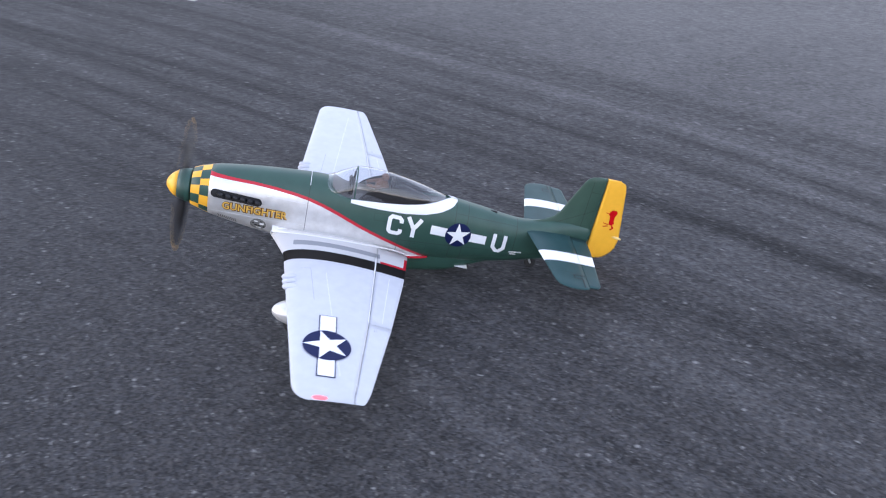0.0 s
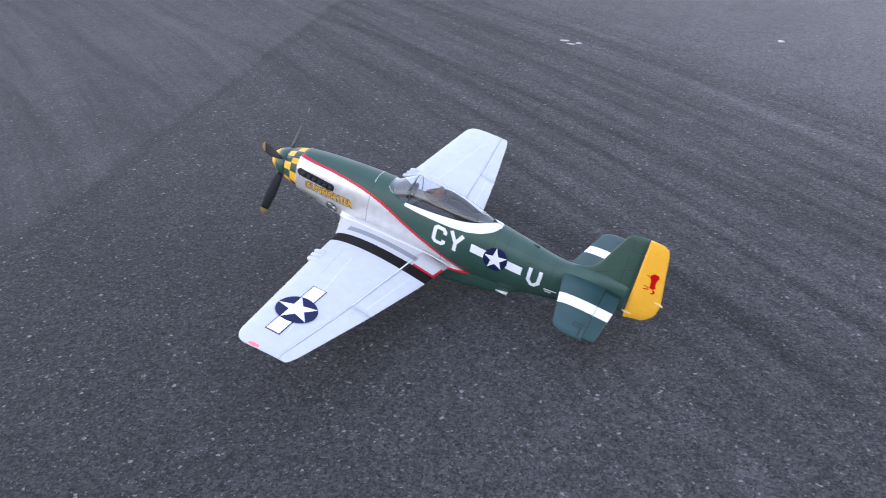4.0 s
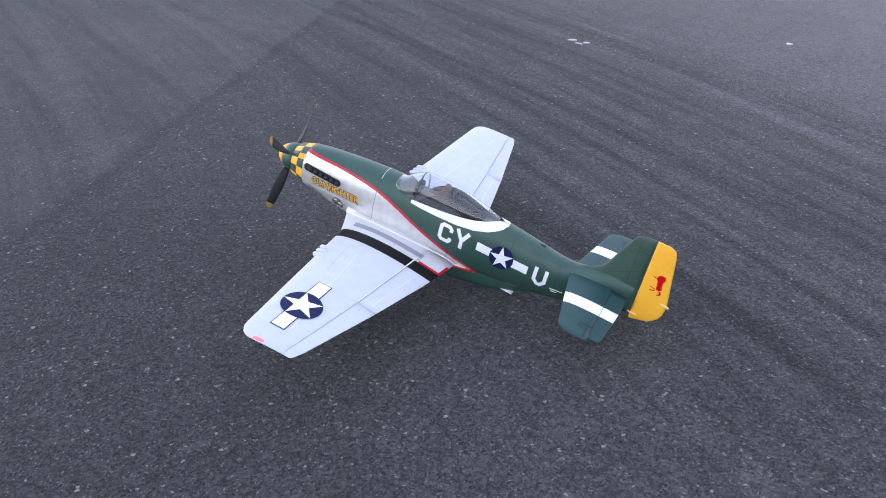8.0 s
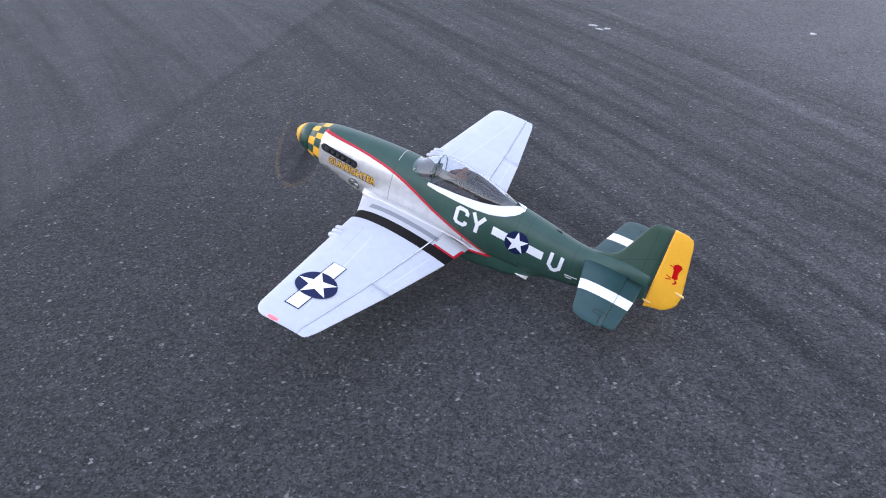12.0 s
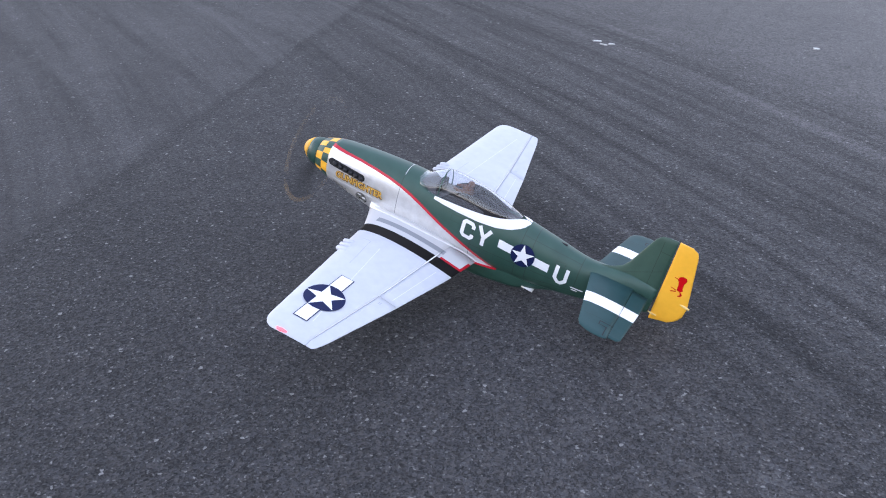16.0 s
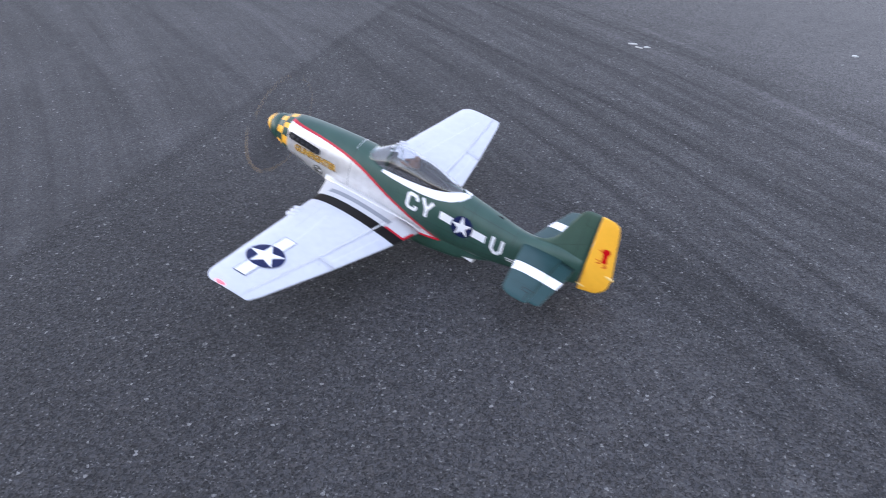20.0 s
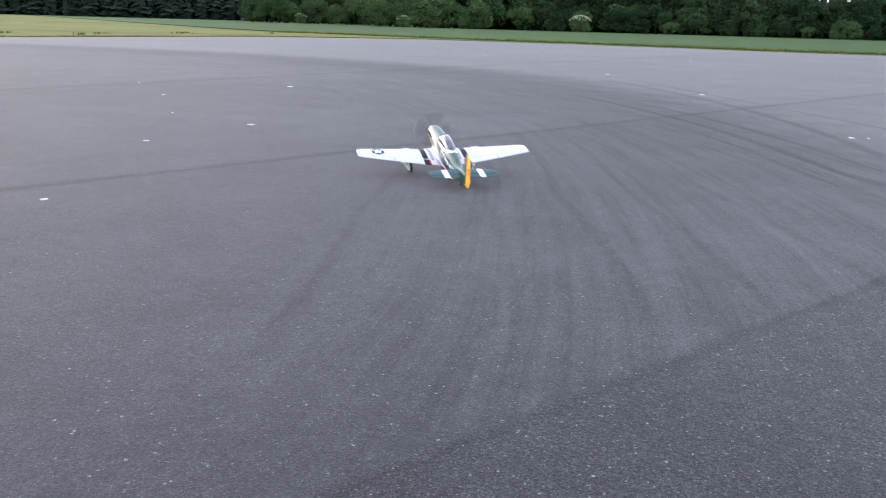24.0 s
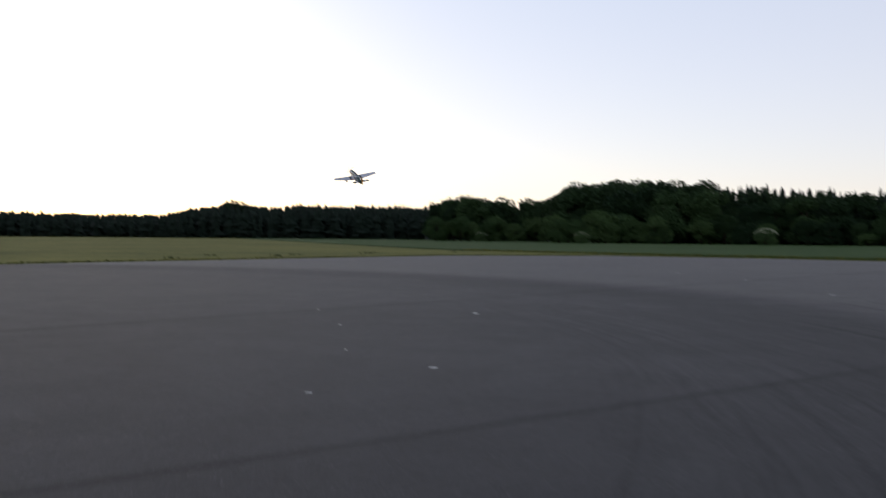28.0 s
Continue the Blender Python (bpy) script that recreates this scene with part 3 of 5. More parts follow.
TOP = [(-1.19, 0.055), (-1.08, 0.062), (-0.963, 0.047), (-0.835, 0.066), (-0.74, 0.080), (-0.60, 0.088), (-0.42, 0.087), (-0.368, 0.088), (-0.22, 0.080), (-0.113, 0.0655), (-0.062, 0.0465)]
BOTTOM = [(-1.19, -0.022), (-1.10, -0.050), (-1.007, -0.074), (-0.862, -0.100), (-0.70, -0.112), (-0.50, -0.115), (-0.30, -0.104), (-0.222, -0.092), (-0.146, -0.074), (-0.113, -0.065), (-0.062, -0.0465)]
WIDTH = [(-1.19, 0.010), (-1.10, 0.022), (-1.0, 0.033), (-0.85, 0.047), (-0.70, 0.057), (-0.50, 0.062), (-0.35, 0.062), (-0.20, 0.058), (-0.113, 0.054), (-0.062, 0.0445)]


def fuselage_ring(x, count=48, grow=0.0):
    top, low, half = eased(x, TOP) + grow, eased(x, BOTTOM) - grow, eased(x, WIDTH) + grow
    middle = (top + low) / 2 + 0.004
    ring = []
    for k in range(count):
        a = 2 * math.pi * k / count
        c, s = math.cos(a), math.sin(a)
        p = 0.86
        y = half * math.copysign(abs(c) ** p, c)
        reach = (top - middle) if s > 0 else (middle - low)
        ring.append((x, y, middle + reach * math.copysign(abs(s) ** p, s)))
    return ring


def fuselage_y(x, z):
    """Half-width of the fuselage at a height."""
    top, low, half = eased(x, TOP), eased(x, BOTTOM), eased(x, WIDTH)
    middle = (top + low) / 2 + 0.004
    reach = (top - middle) if z > middle else (middle - low)
    s = min(1.0, abs(z - middle) / reach) ** (1 / 0.86)
    return half * max(0.0, 1 - s * s) ** 0.43


def stations(a, b, count):
    return [a + (b - a) * i / (count - 1) for i in range(count)]


CAN_TOP = [(-0.735, 0.0815), (-0.70, 0.0935), (-0.65, 0.1085), (-0.58, 0.1235), (-0.53, 0.1290), (-0.485, 0.1275), (-0.45, 0.1095), (-0.424, 0.0920), (-0.412, 0.0870)]
CAN_HALF = [(-0.735, 0.012), (-0.70, 0.031), (-0.65, 0.042), (-0.58, 0.047), (-0.50, 0.0475), (-0.45, 0.048), (-0.424, 0.044), (-0.412, 0.034)]
CAN_LOW = [(-0.735, 0.0765), (-0.66, 0.061), (-0.58, 0.054), (-0.485, 0.0515), (-0.45, 0.0515), (-0.424, 0.060), (-0.412, 0.078)]
DECK = [(-0.745, 0.0815), (-0.725, 0.070), (-0.70, 0.0625), (-0.66, 0.0585), (-0.47, 0.0585), (-0.445, 0.066), (-0.418, 0.088)]


def sunk(ring):
    """The fuselage's skin, cut down to the cockpit floor under the canopy."""
    x = ring[0][0]
    if not DECK[0][0] < x < DECK[-1][0]:
        return ring
    floor = between(x, DECK) - 0.0015
    return [(px, py, min(pz, floor)) if abs(py) < 0.96 * between(x, CAN_HALF) + 0.004 else (px, py, pz) for px, py, pz in ring]


def fuselage():
    bm = bmesh.new()
    rings = [fuselage_ring(x, 96) for x in stations(-0.1130, -0.368, 20)] + [sunk(fuselage_ring(x, 96)) for x in stations(-0.369, -1.158, 90)]
    loft(bm, rings)
    body = part("fuselage", bm, fuselage_paint, plane, "dark green and silver fuselage with a red stripe", BODY)
    # chequered ring behind the spinner
    bm = bmesh.new()
    rows = [fuselage_ring(x, 56) for x in stations(-0.0665, -0.1130, 3)]
    loft(bm, rows, caps=(True, False))
    middles = [Vector(rows[0][k]).lerp(Vector(rows[0][(k + 1) % 56]), 0.5).yz.normalized() for k in range(56)]
    for f in bm.faces:
        if len(f.verts) == 4:
            c = f.calc_center_median()
            slot = min(range(56), key=lambda k: (middles[k] - c.yz.normalized()).length) // 4
            f.material_index = (slot + (0 if c.x > -0.0897 else 1)) % 2
        else:
            f.material_index = 1
    part("cowl_ring", bm, [yellow_paint, green_paint], plane, "yellow and dark green chequered cowl ring", BODY)
    bm = bmesh.new()
    rings = []
    for x in (-0.3675, -0.3690):
        rings.append([p for p in fuselage_ring(x, 96, 0.0008) if p[2] > 0.074])
    loft(bm, rings, closed=False)
    part("cowl_joint", bm, silver_paint, plane, "thin pale joint across the cowl", BODY)
    bm = bmesh.new()
    z = eased(-0.872, TOP)
    box(bm, -0.884, -0.862, -0.0035, 0.0035, z - 0.004, z + 0.0012, 0.0008)
    part("spine_slot", bm, black_paint, plane, "small dark slot on the spine", BODY)


def on_side(bm, side=1, lift=0.0011):
    """Presses a flat drawing in x and z onto the fuselage's side, cut fine enough to follow its curve."""
    zs = [v.co.z for v in bm.verts]
    xs = [v.co.x for v in bm.verts]
    for axis, low, high, step in (("z", min(zs), max(zs), 0.005), ("x", min(xs), max(xs), 0.02)):
        cut = low + step
        while cut < high:
            co = (0, 0, cut) if axis == "z" else (cut, 0, 0)
            no = (0, 0, 1) if axis == "z" else (1, 0, 0)
            bmesh.ops.bisect_plane(bm, geom=list(bm.verts) + list(bm.edges) + list(bm.faces), plane_co=co, plane_no=no)
            cut += step
    for v in bm.verts:
        v.co.y = side * (fuselage_y(v.co.x, v.co.z) + lift)


def polygon(bm, points):
    bm.faces.new([bm.verts.new(p) for p in points])


def lettering(text, size, squeeze=1.0, weight=0.026):
    """A bmesh of built-in letters, lying in x and z, read towards -x."""
    curve = bpy.data.curves.new("letters", "FONT")
    curve.body, curve.size, curve.offset = text, size, weight * size
    curve.resolution_u = 3
    ob = bpy.data.objects.new("letters", curve)
    scene.collection.objects.link(ob)
    me = ob.to_mesh()
    bm = bmesh.new()
    bm.from_mesh(me)
    ob.to_mesh_clear()
    bpy.data.objects.remove(ob)
    for v in bm.verts:
        v.co = Vector((-v.co.x * squeeze, 0, v.co.y))
    return bm


def block_letter(text, wide, tall):
    """A white stencil letter of even strokes with cut corners."""
    t = 0.19 * tall
    a, b, c = t / 2, wide - t / 2, 0.20 * tall
    lo, hi = t / 2, tall - t / 2
    strokes = {"C": [[(b, tall * 0.66), (b, hi - c + a), (b - c + a, hi), (a + c - a, hi), (a, hi - c + a), (a, lo + c - a), (a + c - a, lo), (b - c + a, lo), (b, lo + c - a), (b, tall * 0.34)]],
               "U": [[(a, tall), (a, lo + c), (a + c, lo), (b - c, lo), (b, lo + c), (b, tall)]],
               "Y": [[(a, tall), (wide / 2, tall * 0.46), (wide / 2, 0.0)], [(b, tall), (wide / 2, tall * 0.46)]]}[text]
    bm = bmesh.new()
    for line in strokes:
        pts = [Vector(p) for p in line]
        left, right = [], []
        for k, p in enumerate(pts):
            d0 = (p - pts[k - 1]).normalized() if k else (pts[1] - p).normalized()
            d1 = (pts[k + 1] - p).normalized() if k < len(pts) - 1 else d0
            n0, n1 = Vector((-d0.y, d0.x)), Vector((-d1.y, d1.x))
            m = (n0 + n1).normalized()
            m = m * (t / 2 / max(0.4, m.dot(n0)))
            left.append(p + m)
            right.append(p - m)
        for k in range(len(pts) - 1):
            polygon(bm, [(-q.x, 0, q.y) for q in (left[k], left[k + 1], right[k + 1], right[k])])
    return bm


def star_points(r, turn=0.0):
    return [((r if k % 2 == 0 else r * 0.385) * math.cos(turn + math.pi * k / 5), (r if k % 2 == 0 else r * 0.385) * math.sin(turn + math.pi * k / 5)) for k in range(10)]


def shifted(bm, x, z, slope=0.0):
    for v in bm.verts:
        v.co = Vector((v.co.x + x, 0, v.co.z + z + slope * v.co.x))
    return bm


def markings():
    for side in (1, -1):
        for text, x, z, wide, tall in (("C", -0.583, -0.022, 0.043, 0.058), ("Y", -0.632, -0.024, 0.048, 0.058), ("U", -0.880, -0.043, 0.042, 0.056)):
            bm = shifted(block_letter(text, wide, tall), x, z, 0.10)
            on_side(bm, side)
            part("code_letter", bm, white_paint, plane, "white code letter", BODY)
        for x0, x1 in ((-0.703, -0.750), (-0.814, -0.862)):
            bm = bmesh.new()
            polygon(bm, [(x0, 0, 0.0135 + (x0 + 0.781) * 0.1), (x1, 0, 0.0135 + (x1 + 0.781) * 0.1), (x1, 0, -0.0125 + (x1 + 0.781) * 0.1), (x0, 0, -0.0125 + (x0 + 0.781) * 0.1)])
            for v in bm.verts:
                v.co.z -= 0.003
            on_side(bm, side)
            part("insignia_bar", bm, white_paint, plane, "", BODY)
        bm = bmesh.new()
        polygon(bm, [(-0.781 + 0.036 * math.cos(a), 0, -0.003 + 0.036 * math.sin(a)) for a in [2 * math.pi * k / 40 for k in range(40)]])
        on_side(bm, side, 0.0020)
        part("insignia_disc", bm, navy_paint, plane, "dark blue roundel", BODY)
        bm = bmesh.new()
        polygon(bm, [(-0.781 + u, 0, -0.003 + v) for u, v in star_points(0.0355, math.pi / 2 - 0.1)])
        bm.normal_update()
        bmesh.ops.triangulate(bm, faces=bm.faces)
        on_side(bm, side, 0.0030)
        part("star", bm, white_paint, plane, "white five-pointed star", BODY, smooth=False)
        # name on the nose
        for shade, drop, lift, material in (("lettering_edge", 0.0008, 0.0009, brown_paint), ("lettering", 0.0, 0.0018, ochre_print)):
            word = lettering("GUNFIGHTER", 0.0300, 1.0, 0.085 if drop else 0.020)
            width = max(-v.co.x for v in word.verts)
            for v in word.verts:
                v.co.x *= 0.170 / width
            shifted(word, -0.150 - drop, -0.0220 - drop, 0.02)
            on_side(word, side, lift)
            part(shade, word, material, plane, "ochre lettering on the silver nose" if drop == 0 else "dark edge of the lettering", BODY)
        for z0, x0, x1 in ((-0.0335, -0.120, -0.352), (0.0340, -0.262, -0.362)):
            bm = bmesh.new()
            polygon(bm, [(x0, 0, z0), (x1, 0, z0 - 0.004), (x1, 0, z0 - 0.0058), (x0, 0, z0 - 0.0018)])
            on_side(bm, side, 0.0008)
            part("panel_line", bm, white_paint, plane, "", BODY)
        # louvres, a plain badge, small stencilled lines
        for k in range(9):
            x, z = -0.140 - 0.0056 * k, -0.0445 - 0.0011 * k
            bm = bmesh.new()
            polygon(bm, [(x, 0, z), (x - 0.0024, 0, z), (x - 0.0060, 0, z - 0.0135), (x - 0.0036, 0, z - 0.0135)])
            on_side(bm, side)
            part("louvre", bm, badge_grey, plane, "", BODY)
        bm = bmesh.new()
        polygon(bm, [(-0.247 + 0.021 * math.cos(a), 0, -0.058 + 0.0195 * math.sin(a)) for a in [2 * math.pi * k / 24 for k in range(24)]])
        on_side(bm, side)
        part("badge", bm, badge_grey, plane, "small round grey badge", BODY)
        for u, v, w, h in ((-0.236, -0.045, 0.010, 0.004), (-0.251, -0.051, 0.011, 0.007), (-0.238, -0.058, 0.007, 0.006), (-0.243, -0.068, 0.013, 0.004), (-0.260, -0.062, 0.005, 0.005), (-0.232, -0.052, 0.005, 0.004), (-0.246, -0.060, 0.006, 0.005), (-0.252, -0.045, 0.005, 0.004)):
            bm = bmesh.new()
            polygon(bm, [(u, 0, v), (u - w, 0, v), (u - w, 0, v - h), (u, 0, v - h)])
            on_side(bm, side, 0.0019)
            part("badge_mark", bm, white_paint if w > 0.008 else black_paint, plane, "", BODY)
        for u, v, w in ((-0.936, -0.038, 0.038), (-0.941, -0.045, 0.018)):
            bm = bmesh.new()
            polygon(bm, [(u, 0, v), (u - w, 0, v), (u - w, 0, v - 0.0035), (u, 0, v - 0.0035)])
            on_side(bm, side)
            part("stencil_bar", bm, white_paint, plane, "", BODY)
        # exhaust slot and its six stubs
        bm = bmesh.new()
        outline = []
        for k in range(12):
            a = math.pi / 2 + math.pi * k / 11
            outline.append((-0.240 + 0.011 * math.cos(a), 0, 0.011 + 0.0115 * math.sin(a)))
        for k in range(12):
            a = -math.pi / 2 + math.pi * k / 11
            outline.append((-0.130 + 0.011 * math.cos(a), 0, 0.019 + 0.0115 * math.sin(a)))
        polygon(bm, outline)
        on_side(bm, side, 0.0012)
        slot = part("exhaust_slot", bm, black_paint, plane, "black exhaust slot", BODY)
        for k in range(6):
            x = -0.137 - 0.019 * k
            z = 0.0185 - 0.0014 * k
            y = side * fuselage_y(x, z)
            bm = bmesh.new()
            tube(bm, [(x, y - side * 0.003, z), (x - 0.006, y + side * 0.005, z), (x - 0.014, y + side * 0.0075, z - 0.001)], [0.0055, 0.0060, 0.0050], 8)
            part("exhaust_stub", bm, black_paint, plane, "", BODY)


fuselage()
markings()

# wings


LEAD = [(0.04, -0.278), (0.075, -0.292), (0.11, -0.306), (0.16, -0.324), (0.72, -0.378)]
TRAIL = [(0.04, -0.658), (0.10, -0.652), (0.22, -0.636), (0.455, -0.593), (0.72, -0.536)]
HINGE = [(0.04, -0.572), (0.184, -0.562), (0.450, -0.539), (0.72, -0.506)]
TIP_IN, TIP_OUT = 0.680, 0.739


def chord_ends(y):
    y = abs(y)
    lead, trail = between(min(y, 0.72), LEAD), between(min(y, 0.72), TRAIL)
    if y > TIP_IN:
        s = (y - TIP_IN) / (TIP_OUT - TIP_IN)
        pinch = 1 - math.sqrt(max(0.0, 1 - s**3.2))
        lead -= 0.040 * pinch
        trail += 0.016 * pinch
    return lead, trail


def wing_line(y):
    return -0.0865 + 0.078 * abs(y)


def wing_z(x, y, upper=True):
    lead, trail = chord_ends(y)
    c = min(max((lead - x) / (lead - trail), 0.0), 1.0)
    thick = (0.145 - 0.04 * min(abs(y), 0.72) / 0.72) * (lead - trail)
    if abs(y) > TIP_IN:
        s = (abs(y) - TIP_IN) / (TIP_OUT - TIP_IN)
        thick *= math.sqrt(max(0.02, 1 - s**2.5))
    half = 5 * thick * (0.2969 * math.sqrt(c) - 0.126 * c - 0.3516 * c**2 + 0.2843 * c**3 - 0.1015 * c**4)
    half = max(half, 0.0006)
    camber = 0.10 * (lead - trail) * 0.24 * (c * (1 - c)) * 4 * 0.5
    twist = (c - 0.3) * (lead - trail) * -0.010
    return wing_line(y) + camber + twist + (half if upper else -half)


def wing_piece(bm, ys, c_from, c_to, count=22):
    rings = []
    for y in ys:
        lead, trail = chord_ends(y)
        x0, x1 = c_from(y, lead, trail), c_to(y, lead, trail)
        row = [x0 + (x1 - x0) * (1 - math.cos(math.pi / 2 * i / (count - 1))) if c_from is from_lead else x0 + (x1 - x0) * i / (count - 1) for i in range(count)]
        rings.append([(x, y, wing_z(x, y)) for x in row] + [(x, y, wing_z(x, y, False)) for x in row[::-1]])
    loft(bm, rings)


def from_lead(y, lead, trail):
    return lead


def to_trail(y, lead, trail):
    return trail


def at_hinge(y, lead, trail):
    return max(between(min(abs(y), 0.72), HINGE), trail + 0.01)


def behind_hinge(y, lead, trail):
    return at_hinge(y, lead, trail) - 0.0012


def wings():
    for side in (1, -1):
        bm = bmesh.new()
        ys = stations(0.03, 0.16, 8) + stations(0.18, TIP_IN, 20) + [0.690, 0.699, 0.707, 0.714, 0.720, 0.7255, 0.730, 0.7335, 0.7365, 0.7385]
        wing_piece(bm, [side * y for y in ys], from_lead, at_hinge)
        wing = part("wing", bm, wing_paint, plane, "silver-white wing with a black band at its root", BODY)
        for name, a, b in (("flap", 0.07, 0.4435), ("aileron", 0.4457, 0.680)):
            bm = bmesh.new()
            wing_piece(bm, [side * y for y in stations(a, b, 12) + ([0.690, 0.699, 0.707, 0.714, 0.720, 0.7255, 0.730, 0.7335, 0.7365, 0.7385] if name == "aileron" else [])], behind_hinge, to_trail, 8)
            part(name, bm, wing_paint, wing, "")
        bm = bmesh.new()
        turned(bm, [(-0.016, 0.0), (-0.013, 0.0032), (0.0, 0.0050), (0.012, 0.0036), (0.016, 0.0)], 12)
        part("wing_lamp", bm, navigation_lamp if side == 1 else pale_lamp, wing, "glowing red wingtip lamp" if side == 1 else "small pale wingtip lamp", pose(-0.435, side * 0.7335, wing_line(0.735) + (0.004 if side == 1 else -0.001)))
        # raised lip along the flap's hinge, crossing the black band
        bm = bmesh.new()
        lip = []
        for y in stations(0.128, 0.446, 24):
            lead, trail = chord_ends(y)
            x = at_hinge(y, lead, trail) + 0.0015
            lip.append((x, side * y, wing_z(x, y) + 0.0004))
        tube(bm, lip, [0.0010] + [0.0019] * 5 + [0.0016, 0.0014] + [0.0012] * 15 + [0.0008], 8)
        part("hinge_lip", bm, white_paint, wing, "pale raised lip along the flap hinge")
        bm = bmesh.new()
        lip = []
        for y in stations(0.452, 0.700, 20):
            lead, trail = chord_ends(y)
            x = at_hinge(y, lead, trail) + 0.0010
            lip.append((x, side * y, wing_z(x, y) + 0.0001))
        tube(bm, lip, 0.0009, 6)
        part("hinge_lip", bm, silver_paint, wing, "thin lip along the aileron hinge")
        # gun fairings and muzzles
        for k in range(3):
            y = side * (0.281 + 0.022 * k)
            lead, _ = chord_ends(y)
            z = wing_z(lead - 0.004, y) - 0.003
            bm = bmesh.new()
            tube(bm, [(lead - 0.05, y, z + 0.004), (lead - 0.02, y, z + 0.008), (lead + 0.004, y, z + 0.002), (lead + 0.007, y, z)], [0.004, 0.0085, 0.0075, 0.004], 10)
            fairing = part("gun_fairing", bm, wing_paint, wing, "")
            bm = bmesh.new()
            tube(bm, [(lead + 0.003, y, z), (lead + 0.010, y, z)], 0.0042, 8)
            part("gun_muzzle", bm, black_paint, fairing, "black gun muzzle")
        # roundel on the upper surface
        if side == 1:
            insignia(wing, 1)
        # drop tank on its pylon
        bm = bmesh.new()
        length = 0.205
        profile = [(-0.315 - length * u, 0.035 * (math.sqrt(max(0.0, 1 - ((0.4 - u) / 0.4) ** 2)) if u < 0.4 else max(0.0, 1 - ((u - 0.4) / 0.6) ** 2.2) ** 0.9)) for u in [q * q * (3 - 2 * q) for q in stations(0.0, 1.0, 26)]]
        turned(bm, profile, 20)
        tank = part("drop_tank", bm, silver_paint, plane, "silver drop tank under the wing", BODY @ pose(0, side * 0.347, -0.112))
        bm = bmesh.new()
        box(bm, -0.46, -0.37, -0.006, 0.006, 0.020, 0.058, 0.003)
        part("pylon", bm, silver_paint, tank, "")
        # fillet between wing and fuselage
        bm = bmesh.new()
        rings = []
        for x in stations(-0.285, -0.656, 34):
            s = (x + 0.285) / (-0.656 + 0.285)
            reach = 0.010 + 0.022 * math.sin(math.pi * min(1, s * 1.15) ** 0.8) * (1 if s < 0.87 else (1 - s) / 0.13 * 0.9 + 0.1)
            xw = max(x, -0.655)
            z_high = -0.052 - 0.038 * s
            y_in, y_out = fuselage_y(x, z_high) - 0.001, fuselage_y(x, -0.07) + reach
            z_low = (wing_z(min(xw, chord_ends(y_out)[0] - 0.002), y_out) + 0.0008) if x > -0.655 else -0.088
            a, b, c = Vector((x, side * y_in, z_high)), Vector((x, side * (y_in + 0.012), z_low + 0.004)), Vector((x, side * y_out, z_low))
            rings.append([(1 - u) ** 2 * a + 2 * u * (1 - u) * b + u * u * c for u in stations(0, 1, 8)] + [Vector((x, side * y_out, z_low - 0.004)), Vector((x, side * 0.03, z_low - 0.006))])
        loft(bm, rings, closed=False)
        part("wing_fillet", bm, silver_paint, wing, "silver wing root fillet")
        # the fillet runs out to a point behind the trailing edge
        bm = bmesh.new()
        rings, rim = [], []
        for x in stations(-0.590, -0.714, 18):
            s = (x + 0.590) / (-0.714 + 0.590)
            z_high, z_low = -0.079 - 0.017 * s, -0.0835 - 0.0125 * s
            y_in = fuselage_y(x, z_high) - 0.002
            y_out = fuselage_y(x, z_low) + 0.033 * (1 - s) ** 0.8 + 0.0012
            rim.append((x, side * y_out, z_low))
            rings.append([(x, side * y_in, z_high + 0.006 * (1 - s)), (x, side * (y_in + (y_out - y_in) * 0.35), z_low + 0.004 * (1 - s)), (x, side * y_out, z_low), (x, side * y_in, z_low - 0.004)])
        loft(bm, rings)
        part("fillet_tail", bm, silver_paint, wing, "silver wing root fillet running to a point")
        bm = bmesh.new()
        tube(bm, rim, 0.0032, 8)
        part("fillet_edge", bm, red_paint, wing, "red edge of the wing root fillet")
        # rounded root edge; its highlight is put in as a white bead
        bm = bmesh.new()
        crest = []
        for x in stations(-0.292, -0.652, 20):
            s = (x + 0.285) / (-0.656 + 0.285)
            z = -0.055 - 0.036 * s
            crest.append((x, side * (fuselage_y(x, z) + 0.004), z))
        tube(bm, crest, [0.0012] + [0.0030] * 18 + [0.0010], 8)
        part("fillet_bead", bm, white_paint, wing, "rounded edge of the wing root with its highlight put in as white")


def on_wing(bm, lift=0.0011):
    xs, ys = [v.co.x for v in bm.verts], [v.co.y for v in bm.verts]
    for no, low, high in (((1, 0, 0), min(xs), max(xs)), ((0, 1, 0), min(ys), max(ys))):
        cut = low + 0.008
        while cut < high:
            bmesh.ops.bisect_plane(bm, geom=list(bm.verts) + list(bm.edges) + list(bm.faces), plane_co=Vector(no) * cut, plane_no=no)
            cut += 0.008
    for v in bm.verts:
        v.co.z = wing_z(v.co.x, v.co.y) + lift


